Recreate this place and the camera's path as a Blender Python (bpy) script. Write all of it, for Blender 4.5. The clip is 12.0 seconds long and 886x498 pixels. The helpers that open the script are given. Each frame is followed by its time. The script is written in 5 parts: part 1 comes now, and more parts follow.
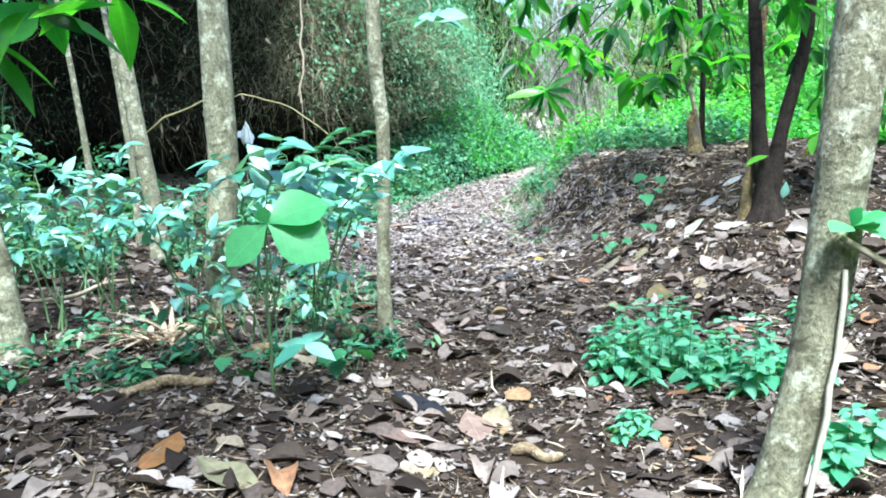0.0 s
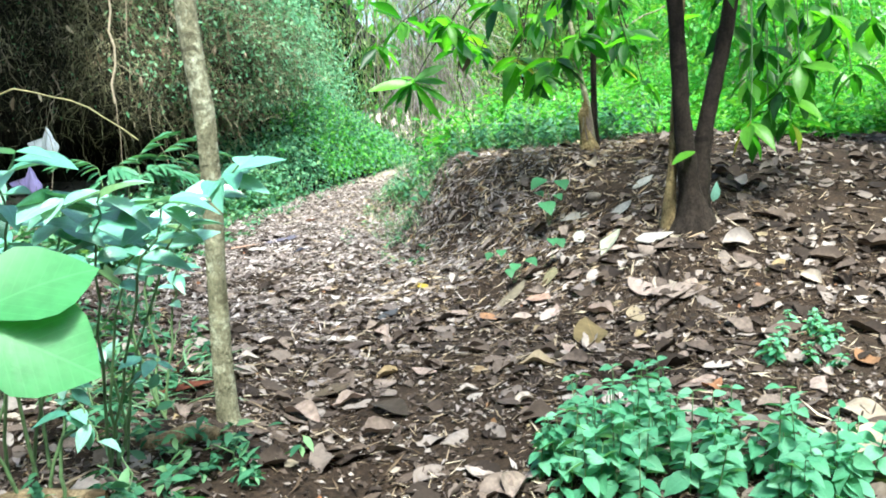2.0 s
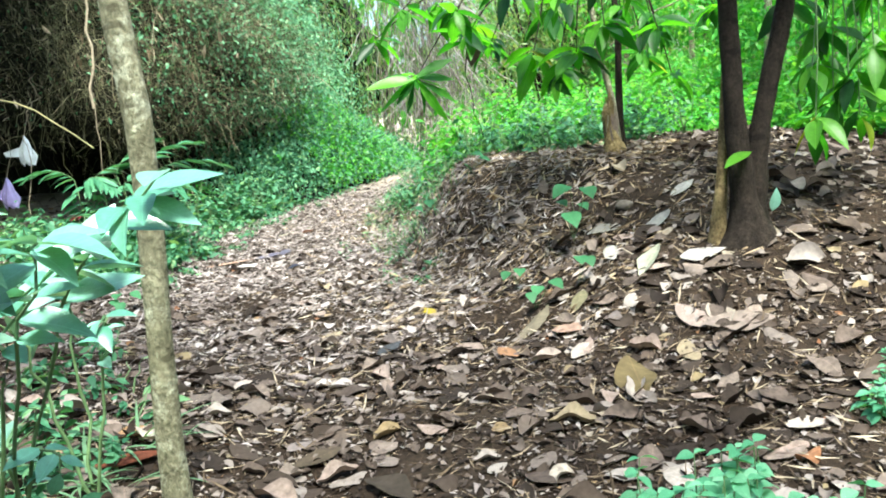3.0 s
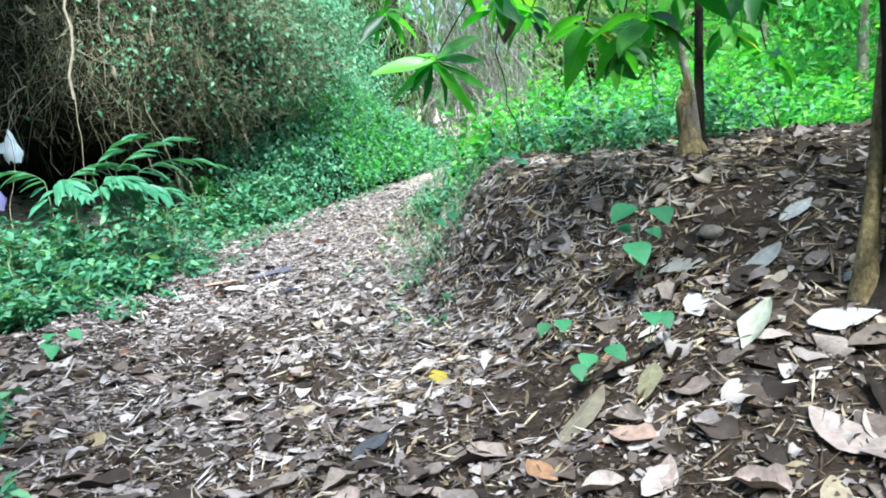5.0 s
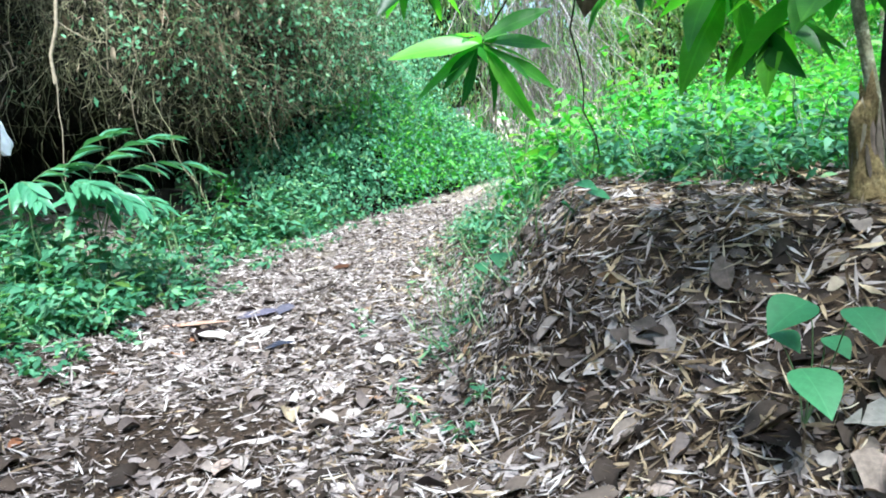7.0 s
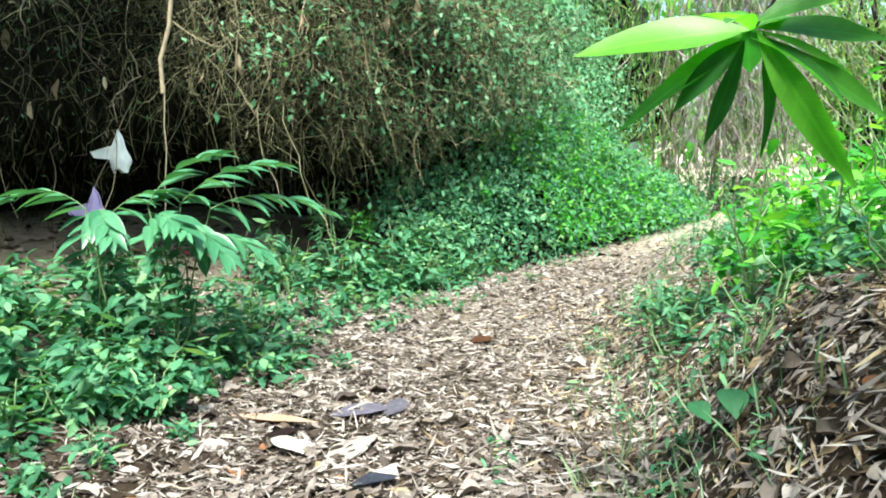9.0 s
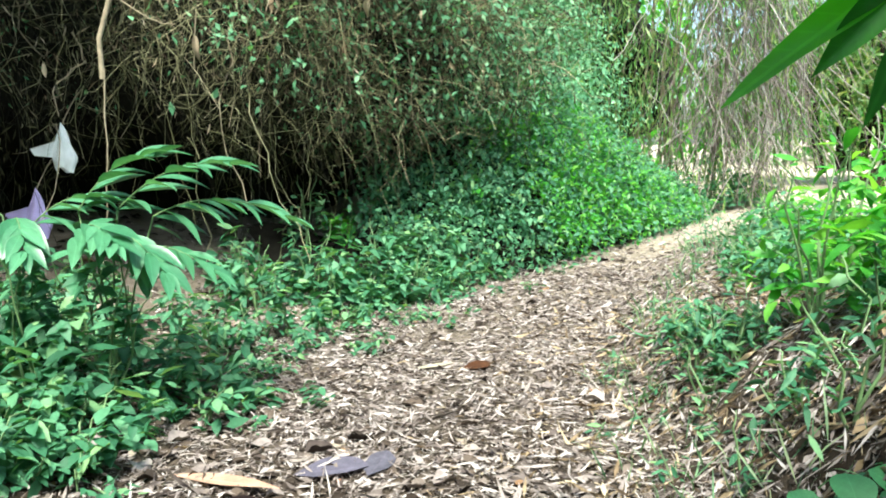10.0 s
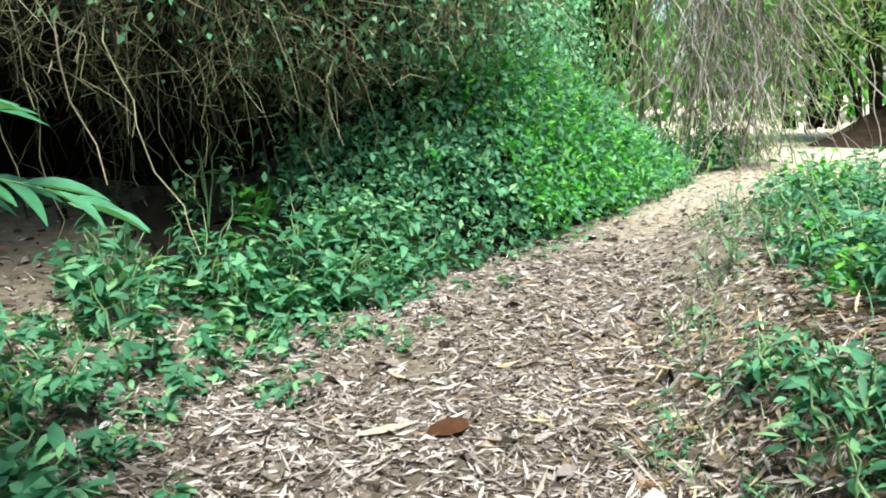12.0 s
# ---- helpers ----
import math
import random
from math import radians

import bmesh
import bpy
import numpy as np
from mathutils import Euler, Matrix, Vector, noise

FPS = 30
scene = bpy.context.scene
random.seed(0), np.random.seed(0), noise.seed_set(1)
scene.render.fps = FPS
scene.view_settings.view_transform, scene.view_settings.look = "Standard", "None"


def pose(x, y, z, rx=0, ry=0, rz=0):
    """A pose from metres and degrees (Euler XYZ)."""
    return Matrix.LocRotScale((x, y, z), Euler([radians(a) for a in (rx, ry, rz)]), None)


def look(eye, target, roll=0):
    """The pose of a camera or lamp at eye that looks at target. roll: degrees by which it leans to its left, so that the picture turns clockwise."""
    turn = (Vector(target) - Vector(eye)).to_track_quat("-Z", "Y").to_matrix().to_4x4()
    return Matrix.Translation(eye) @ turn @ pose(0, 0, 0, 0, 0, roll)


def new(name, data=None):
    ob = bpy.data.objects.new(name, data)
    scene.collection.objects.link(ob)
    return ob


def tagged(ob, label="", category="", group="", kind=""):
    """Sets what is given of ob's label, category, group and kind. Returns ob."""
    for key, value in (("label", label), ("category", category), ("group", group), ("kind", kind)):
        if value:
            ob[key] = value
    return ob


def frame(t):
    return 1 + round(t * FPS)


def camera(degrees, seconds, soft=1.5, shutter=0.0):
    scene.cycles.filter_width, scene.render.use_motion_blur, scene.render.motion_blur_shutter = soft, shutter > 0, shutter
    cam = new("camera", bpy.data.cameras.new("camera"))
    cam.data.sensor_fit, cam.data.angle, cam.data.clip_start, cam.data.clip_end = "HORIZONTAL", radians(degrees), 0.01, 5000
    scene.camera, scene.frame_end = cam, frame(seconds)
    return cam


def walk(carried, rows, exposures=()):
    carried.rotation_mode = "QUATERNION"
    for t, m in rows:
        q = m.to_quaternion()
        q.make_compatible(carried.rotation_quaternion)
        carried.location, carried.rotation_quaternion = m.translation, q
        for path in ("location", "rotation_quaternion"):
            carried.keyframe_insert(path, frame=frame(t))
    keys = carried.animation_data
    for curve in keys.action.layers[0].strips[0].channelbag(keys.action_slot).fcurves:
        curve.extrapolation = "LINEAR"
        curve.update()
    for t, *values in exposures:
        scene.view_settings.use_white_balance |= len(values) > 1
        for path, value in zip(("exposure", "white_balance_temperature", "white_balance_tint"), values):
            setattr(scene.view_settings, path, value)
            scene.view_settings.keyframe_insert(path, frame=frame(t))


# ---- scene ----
cam = camera(60.9, 12.0, 1.9)
METRES, EYE, TILT, LEAN, TURN = 10.8, 1.5, 0.0, 0.0, 0.0
ROWS = [
    (0.0, 0.0, 0.0, 0.0, -0.8, -9.78, 4.65),
    (0.5, -0.0002, 0.0389, -0.0011, -4.19, -9.82, 4.15),
    (1.0, -0.001, 0.0745, -0.0003, -8.13, -10.97, 4.54),
    (1.5, -0.0004, 0.1163, -0.003, -9.03, -10.65, 5.52),
    (2.0, -0.0024, 0.1542, -0.0032, -12.31, -10.77, 5.79),
    (2.5, 0.0053, 0.1946, -0.0035, -10.96, -10.52, 6.85),
    (3.0, 0.0135, 0.2365, -0.007, -11.95, -10.49, 6.66),
    (5.0, 0.0616, 0.381, -0.0095, -8.23, -10.74, 6.7),
    (5.5, 0.0711, 0.4214, -0.0108, -5.75, -10.01, 5.38),
    (6.0, 0.0847, 0.4634, -0.0111, -6.69, -10.23, 4.99),
    (6.5, 0.0955, 0.5057, -0.0109, -5.56, -10.25, 4.76),
    (8.5, 0.0988, 0.6802, -0.0092, 7.03, -8.39, 2.81),
    (9.0, 0.0893, 0.7198, -0.0077, 9.05, -7.21, 1.77),
    (9.5, 0.0773, 0.7566, -0.0102, 7.86, -6.57, 1.47),
    (10.0, 0.0724, 0.8001, -0.0092, 7.8, -7.41, 1.95),
    (10.5, 0.0595, 0.8471, -0.0125, 6.95, -7.48, 1.34),
    (11.0, 0.0546, 0.8873, -0.0129, 5.96, -8.7, 1.57),
    (11.5, 0.0477, 0.9322, -0.0156, 5.57, -9.52, 1.09),
    (12.0, 0.0454, 0.9789, -0.0164, 3.47, -10.62, 2.06),
]
walk(cam, [(t, pose(0, 0, EYE, TILT, LEAN, TURN) @ pose(METRES * x, METRES * y, METRES * z, 90 + pitch, roll, yaw)) for t, x, y, z, yaw, pitch, roll in ROWS],
     [(0.0, 2.35, 5250, -2), (1.0, 2.35, 5300, -2), (2.5, 2.22, 6150, -4), (3.2, 2.2, 6150, -4), (5.0, 2.12, 5350, -3), (6.7, 2.15, 5400, -1), (8.5, 2.1, 6100, -8), (9.5, 2.05, 6450, -8), (10.5, 1.97, 6000, -2), (11.0, 1.97, 5700, 0), (12.0, 1.75, 6250, -6)])

# ---- light ----
SUN_UP, SUN_ROUND = 63.0, 168.0      # elevation, and degrees from +y towards +x
world = bpy.data.worlds.new("sky")
scene.world = world
world.use_nodes = True
sky = world.node_tree.nodes.new("ShaderNodeTexSky")
sky.sky_type, sky.sun_disc = "NISHITA", False
sky.sun_elevation, sky.sun_rotation = radians(SUN_UP), radians(SUN_ROUND)
sky.air_density, sky.dust_density, sky.ozone_density = 1.0, 3.0, 1.0
back = world.node_tree.nodes["Background"]
back.inputs["Strength"].default_value = 0.115
world.node_tree.links.new(sky.outputs["Color"], back.inputs["Color"])
sun = new("sun", bpy.data.lights.new("sun", "SUN"))
sun.data.energy, sun.data.angle, sun.data.color = 3.7, radians(15.0), (1.0, 0.95, 0.87)
a, e = radians(SUN_ROUND), radians(SUN_UP)
sun.matrix_world = look((math.sin(a) * math.cos(e) * 40, math.cos(a) * math.cos(e) * 40, math.sin(e) * 40), (0, 0, 0))

rng = np.random.default_rng(7)


# ---- materials ----
def material(name):
    m = bpy.data.materials.new(name)
    m.use_nodes = True
    t = m.node_tree
    return m, t, t.nodes["Principled BSDF"], t.nodes["Material Output"]


def node(t, kind, **inputs):
    n = t.nodes.new("ShaderNode" + kind)
    for key, value in inputs.items():
        n.inputs[key].default_value = value
    return n


def ramp(t, fac, stops):
    r = t.nodes.new("ShaderNodeValToRGB")
    while len(r.color_ramp.elements) < len(stops):
        r.color_ramp.elements.new(0.5)
    for el, (p, c) in zip(r.color_ramp.elements, stops):
        el.position, el.color = p, (*c, 1)
    t.links.new(fac, r.inputs["Fac"])
    return r.outputs["Color"]


def mixed(t, fac, a, b, how="MIX"):
    m = t.nodes.new("ShaderNodeMix")
    m.data_type, m.blend_type = "RGBA", how
    if isinstance(fac, float):
        m.inputs["Factor"].default_value = fac
    else:
        t.links.new(fac, m.inputs["Factor"])
    for socket, v in ((m.inputs["A"], a), (m.inputs["B"], b)):
        if isinstance(v, tuple):
            socket.default_value = (*v, 1)
        else:
            t.links.new(v, socket)
    return m.outputs["Result"]


def maths(t, how, a, b=None):
    m = t.nodes.new("ShaderNodeMath")
    m.operation = how
    for socket, v in zip(m.inputs, (a, b)):
        if isinstance(v, (int, float)):
            socket.default_value = v
        elif v is not None:
            t.links.new(v, socket)
    return m.outputs["Value"]


def noise_tex(t, scale, detail=4.0, rough=0.6, stretch=None):
    n = node(t, "TexNoise", Scale=scale, Detail=detail, Roughness=rough)
    co = t.nodes.new("ShaderNodeTexCoord")
    if stretch:
        mp = node(t, "Mapping", Scale=stretch)
        t.links.new(co.outputs["Object"], mp.inputs["Vector"])
        t.links.new(mp.outputs["Vector"], n.inputs["Vector"])
    else:
        t.links.new(co.outputs["Object"], n.inputs["Vector"])
    return n.outputs["Fac"]


def bump(t, bsdf, height, strength, dist):
    b = node(t, "Bump", Strength=strength, Distance=dist)
    t.links.new(height, b.inputs["Height"])
    t.links.new(b.outputs["Normal"], bsdf.inputs["Normal"])


def leaf_material(name, stops, through_light=0.35, rough=0.45, single=False, blotch=0.35, warm=(1.25, 1.15, 0.5)):
    """Leaves, each with its own tint; thin enough to let light through."""
    m, t, b, out = material(name)
    if single:
        rnd = t.nodes.new("ShaderNodeObjectInfo").outputs["Random"]
    else:
        rnd = t.nodes.new("ShaderNodeNewGeometry").outputs["Random Per Island"]
    col = ramp(t, rnd, stops)
    grain = ramp(t, noise_tex(t, 6.0 if single else 38.0), [(0.3, (0.6, 0.6, 0.6)), (0.7, (1.25, 1.25, 1.25))])
    col = mixed(t, blotch, col, mixed(t, 1.0, col, grain, "MULTIPLY"))
    relief = noise_tex(t, 14.0 if single else 90.0)
    if single:
        # midrib and side veins; the blade lies along its own x axis
        xyz = t.nodes.new("ShaderNodeSeparateXYZ")
        t.links.new(t.nodes.new("ShaderNodeTexCoord").outputs["Object"], xyz.inputs["Vector"])
        off = maths(t, "ABSOLUTE", xyz.outputs["Y"])
        slant = maths(t, "SUBTRACT", xyz.outputs["X"], maths(t, "MULTIPLY", off, 0.9))
        wave = maths(t, "SINE", maths(t, "MULTIPLY", slant, 62.0))
        side = maths(t, "MULTIPLY", maths(t, "GREATER_THAN", wave, 0.93), 0.4)
        vein = maths(t, "MAXIMUM", maths(t, "LESS_THAN", off, 0.010), side)
        col = mixed(t, maths(t, "MULTIPLY", vein, 0.3), col, mixed(t, 1.0, col, (1.9, 1.7, 1.8), "MULTIPLY"))
        relief = maths(t, "ADD", relief, maths(t, "MULTIPLY", wave, 0.06))
    t.links.new(col, b.inputs["Base Color"])
    b.inputs["Roughness"].default_value = rough
    b.inputs["Specular IOR Level"].default_value = 0.12 if rough > 0.65 else 0.8 if rough < 0.3 else 0.4
    bump(t, b, relief, 0.3, 0.004)
    if through_light:
        tr = t.nodes.new("ShaderNodeBsdfTranslucent")
        t.links.new(mixed(t, 1.0, col, warm, "MULTIPLY"), tr.inputs["Color"])
        ms = node(t, "MixShader", Fac=through_light)
        t.links.new(b.outputs[0], ms.inputs[1])
        t.links.new(tr.outputs[0], ms.inputs[2])
        t.links.new(ms.outputs[0], out.inputs["Surface"])
    return m


def bark_material(name, dark, pale, lichen, amount=0.55, scale=9.0):
    m, t, b, out = material(name)
    n1 = noise_tex(t, scale * 1.3, 8.0, 0.7, (1, 1, 0.5))
    n2 = noise_tex(t, scale * 1.1, 6.0, 0.7)
    n3 = noise_tex(t, 55.0, 5.0, 0.7, (1, 1, 0.8))
    base = ramp(t, n1, [(0.3, dark), (0.65, pale)])
    spots = ramp(t, n2, [(amount, (0, 0, 0)), (amount + 0.12, (1, 1, 1))])
    col = mixed(t, spots, base, lichen)
    col = mixed(t, 0.85, col, ramp(t, n3, [(0.35, (0.4, 0.4, 0.38)), (0.62, (1.2, 1.2, 1.2))]), "MULTIPLY")
    col = mixed(t, ramp(t, noise_tex(t, 5.0, 3.0, 0.5, (1, 1, 2.5)), [(0.62, (0, 0, 0)), (0.68, (0.8, 0.8, 0.8))]), col, tuple(c * 0.7 for c in dark))
    t.links.new(col, b.inputs["Base Color"])
    b.inputs["Roughness"].default_value = 0.9
    b.inputs["Specular IOR Level"].default_value = 0.15
    bump(t, b, maths(t, "ADD", n3, n1), 0.9, 0.02)
    return m


def ground_material():
    m, t, b, out = material("forest_soil")
    big = noise_tex(t, 0.9, 4.0, 0.6)
    fine = noise_tex(t, 34.0, 8.0, 0.75)
    mid = noise_tex(t, 7.0, 6.0, 0.7)
    soil = ramp(t, mid, [(0.3, (0.010, 0.007, 0.0055)), (0.6, (0.032, 0.022, 0.016)), (0.8, (0.075, 0.056, 0.042))])
    crumbs = ramp(t, fine, [(0.4, (0.5, 0.5, 0.5)), (0.62, (1.7, 1.6, 1.5))])
    col = mixed(t, 0.8, soil, crumbs, "MULTIPLY")
    col = mixed(t, ramp(t, big, [(0.45, (0, 0, 0)), (0.7, (0.5, 0.5, 0.5))]), col, (0.055, 0.040, 0.029))
    xyz = t.nodes.new("ShaderNodeSeparateXYZ")
    t.links.new(t.nodes.new("ShaderNodeTexCoord").outputs["Object"], xyz.inputs["Vector"])
    # paler towards +y, standing in for sunlight on the far path and clearing
    sunlit_far = node(t, "MapRange")
    for key, value in (("From Min", 11.0), ("From Max", 24.0)):
        sunlit_far.inputs[key].default_value = value
    t.links.new(xyz.outputs["Y"], sunlit_far.inputs["Value"])
    col = mixed(t, sunlit_far.outputs["Result"], col, ramp(t, mid, [(0.3, (0.26, 0.21, 0.165)), (0.7, (0.46, 0.39, 0.325))]))
    t.links.new(col, b.inputs["Base Color"])
    b.inputs["Roughness"].default_value = 0.95
    b.inputs["Specular IOR Level"].default_value = 0.1
    bump(t, b, fine, 0.8, 0.02)
    return m


def plain_material(name, color, rough=0.5, spread=0.3, scale=20.0):
    m, t, b, out = material(name)
    lo, hi = tuple(c * (1 - spread) for c in color), tuple(min(1, c * (1 + spread)) for c in color)
    n = noise_tex(t, scale)
    t.links.new(ramp(t, n, [(0.3, lo), (0.7, hi)]), b.inputs["Base Color"])
    b.inputs["Roughness"].default_value = rough
    b.inputs["Specular IOR Level"].default_value = 0.1 if rough > 0.8 else 0.5
    bump(t, b, n, 0.3, 0.01)
    return m


GREEN_MID = [(0.0, (0.022, 0.085, 0.042)), (0.4, (0.046, 0.16, 0.08)), (0.85, (0.10, 0.26, 0.14)), (1.0, (0.21, 0.36, 0.16))]
# blue-green leaf colour, paled to carry the sky's sheen on the leaves
GREEN_SHEEN = [(0.0, (0.07, 0.22, 0.15)), (0.5, (0.15, 0.36, 0.27)), (1.0, (0.28, 0.48, 0.39))]
GREEN_LIME = [(0.0, (0.045, 0.22, 0.03)), (0.6, (0.09, 0.36, 0.045)), (1.0, (0.20, 0.46, 0.07))]
DRY = [(0.0, (0.016, 0.011, 0.009)), (0.3, (0.036, 0.026, 0.021)), (0.56, (0.085, 0.062, 0.050)), (0.8, (0.165, 0.132, 0.118)), (0.95, (0.31, 0.265, 0.245)), (0.985, (0.21, 0.16, 0.09)), (1.0, (0.20, 0.085, 0.045))]
STRAW = [(0.0, (0.04, 0.026, 0.018)), (0.4, (0.13, 0.092, 0.06)), (0.8, (0.29, 0.225, 0.16)), (1.0, (0.52, 0.44, 0.34))]
MAT_GROUND = ground_material()
MAT_LEAF = leaf_material("undergrowth_leaf", GREEN_MID, 0.4, 0.58)
MAT_LEAF_SHEEN = leaf_material("shrub_leaf", GREEN_SHEEN, 0.25, 0.28, True)
MAT_LEAF_LIME = leaf_material("sunlit_leaf", GREEN_LIME, 0.5)
MAT_LEAF_BIG = leaf_material("broad_leaf", [(0.0, (0.07, 0.27, 0.09)), (0.6, (0.10, 0.34, 0.12)), (1.0, (0.13, 0.38, 0.14))], 0.4, 0.4, True)
MAT_CREEPER = leaf_material("creeper_leaf", [(0.0, (0.05, 0.15, 0.07)), (0.4, (0.10, 0.27, 0.14)), (0.85, (0.16, 0.36, 0.20)), (1.0, (0.26, 0.43, 0.25))], 0.4, 0.62)
MAT_LEAF_DARK = leaf_material("drooping_leaf", [(0.0, (0.010, 0.045, 0.010)), (0.4, (0.04, 0.15, 0.018)), (0.985, (0.12, 0.33, 0.025)), (1.0, (0.34, 0.25, 0.03))], 0.6, 0.42, True, warm=(1.25, 1.55, 0.5))
MAT_LEAF_NEAR = leaf_material("near_leaf", [(0.0, (0.02, 0.08, 0.02)), (0.4, (0.05, 0.18, 0.025)), (1.0, (0.13, 0.35, 0.035))], 0.6, 0.4, True, warm=(1.25, 1.55, 0.5))
MAT_DRY = leaf_material("dead_leaf", DRY, 0.08, 0.75, False, 0.6, (1.1, 1.0, 0.8))
MAT_DRY_ONE = leaf_material("fallen_leaf", [(0.0, (0.055, 0.041, 0.035)), (0.35, (0.125, 0.094, 0.08)), (0.6, (0.19, 0.15, 0.128)), (0.75, (0.25, 0.185, 0.16)), (0.94, (0.36, 0.305, 0.275)), (0.975, (0.24, 0.19, 0.10)), (1.0, (0.24, 0.11, 0.06))], 0.08, 0.75, True, 1.0, (1.1, 1.0, 0.8))
MAT_DRY_PALE = leaf_material("trodden_leaf", [(0.0, (0.05, 0.037, 0.034)), (0.35, (0.125, 0.099, 0.093)), (0.75, (0.24, 0.20, 0.193)), (1.0, (0.40, 0.35, 0.34))], 0.08, 0.75, False, 0.6, (1.1, 1.0, 0.8))
MAT_HEART = leaf_material("seedling_leaf", [(0.0, (0.028, 0.12, 0.045)), (1.0, (0.06, 0.21, 0.085))], 0.35, 0.6, True)
MAT_STRAW = leaf_material("bamboo_litter", STRAW, 0.1, 0.7, False, 0.5, (1.1, 1.0, 0.8))
MAT_STRAW_PATH = leaf_material("trodden_straw", [(0.0, (0.075, 0.059, 0.054)), (0.35, (0.195, 0.158, 0.149)), (0.75, (0.33, 0.281, 0.272)), (1.0, (0.49, 0.438, 0.428))], 0.1, 0.7, False, 0.4, (1.1, 1.0, 0.8))
MAT_STRAW_MOUND = leaf_material("mound_straw", [(0.0, (0.045, 0.029, 0.018)), (0.4, (0.15, 0.105, 0.066)), (0.8, (0.31, 0.23, 0.15)), (1.0, (0.50, 0.40, 0.28))], 0.12, 0.7, False, 0.5, (1.1, 1.0, 0.8))
MAT_GRASS = leaf_material("fine_grass", [(0.0, (0.06, 0.16, 0.08)), (0.6, (0.15, 0.27, 0.15)), (1.0, (0.30, 0.36, 0.22))], 0.4, 0.5)
# dry vines darkened almost to black, the thicket's shade painted in
MAT_VINE_SHADED = leaf_material("dry_vine_shaded", [(0.0, (0.005, 0.005, 0.003)), (0.55, (0.014, 0.013, 0.008)), (0.9, (0.052, 0.048, 0.027)), (1.0, (0.32, 0.29, 0.19))], 0.0, 0.85, False, 0.5)
MAT_VINE_LIT = leaf_material("lit_vine", [(0.0, (0.038, 0.037, 0.019)), (0.6, (0.125, 0.118, 0.062)), (1.0, (0.34, 0.31, 0.19))], 0.0, 0.85, False, 0.5)
MAT_HUNG = leaf_material("hung_leaf", [(0.0, (0.16, 0.11, 0.07)), (1.0, (0.48, 0.39, 0.28))], 0.2, 0.75, True, 0.5, (1.1, 1.0, 0.8))
MAT_CLIMBER = plain_material("climber_bark", (0.42, 0.38, 0.30), 0.85)
MAT_TWIG = plain_material("dry_twig", (0.26, 0.21, 0.15), 0.85)
MAT_STEM = plain_material("green_stem", (0.11, 0.18, 0.075), 0.6)
# hanging dry leaves, their colour lowered to hold the thicket's shade
MAT_LEAF_DRY_SHADED = leaf_material("dry_leaf_shaded", [(0.0, (0.010, 0.009, 0.006)), (0.6, (0.042, 0.040, 0.022)), (0.94, (0.12, 0.112, 0.065)), (1.0, (0.40, 0.35, 0.26))], 0.15, 0.7)
# near-black: shade deep in the thicket and bank is put into the colour
MAT_SHADE = plain_material("thicket_shade", (0.009, 0.008, 0.006), 1.0, 0.6, 4.0)
MAT_BARK = bark_material("pale_bark", (0.12, 0.108, 0.068), (0.31, 0.29, 0.195), (0.50, 0.49, 0.37), 0.52)
MAT_LEAF_NETTLE = leaf_material("herb_leaf", [(0.0, (0.075, 0.26, 0.14)), (0.6, (0.13, 0.36, 0.21)), (1.0, (0.20, 0.45, 0.28))], 0.42, 0.55, True)
MAT_LEAF_FROND = leaf_material("frond_leaf", [(0.0, (0.04, 0.14, 0.07)), (1.0, (0.085, 0.23, 0.125))], 0.3, 0.35, True)
MAT_BAMBOO = leaf_material("bamboo_leaf", [(0.0, (0.05, 0.15, 0.04)), (0.6, (0.14, 0.28, 0.08)), (1.0, (0.34, 0.40, 0.18))], 0.45)
MAT_STUMP = bark_material("stump_bark", (0.09, 0.06, 0.03), (0.30, 0.22, 0.11), (0.45, 0.36, 0.20), 0.58, 14.0)
MAT_BARK_DARK = bark_material("dark_bark", (0.010, 0.007, 0.006), (0.038, 0.028, 0.022), (0.09, 0.08, 0.06), 0.68)


# ---- mesh tools ----
def mesh_from(name, verts, faces, mat, smooth=True):
    """faces: an array of n x 3 or n x 4."""
    me = bpy.data.meshes.new(name)
    verts, faces = np.asarray(verts, np.float32), np.asarray(faces, np.int32)
    k = faces.shape[1]
    me.vertices.add(len(verts))
    me.vertices.foreach_set("co", verts.ravel())
    me.loops.add(faces.size)
    me.loops.foreach_set("vertex_index", faces.ravel())
    me.polygons.add(len(faces))
    me.polygons.foreach_set("loop_start", np.arange(0, faces.size, k, dtype=np.int32))
    me.polygons.foreach_set("use_smooth", np.full(len(faces), smooth))
    me.update(calc_edges=True)
    me.materials.append(mat)
    return me


def part(name, me, parent, label="", at=None):
    ob = new(name, me)
    ob.parent = parent
    if at is not None:
        ob.matrix_basis = at
    return tagged(ob, label)


def thing(name, loc, label, category, group="", kind="", turn=0.0):
    ob = new(name)
    ob.empty_display_size = 0.1
    ob.matrix_basis = pose(*loc, 0, 0, turn)
    return tagged(ob, label, category, group, kind)


def unit(v):
    return v / np.maximum(np.linalg.norm(v, axis=-1, keepdims=True), 1e-9)


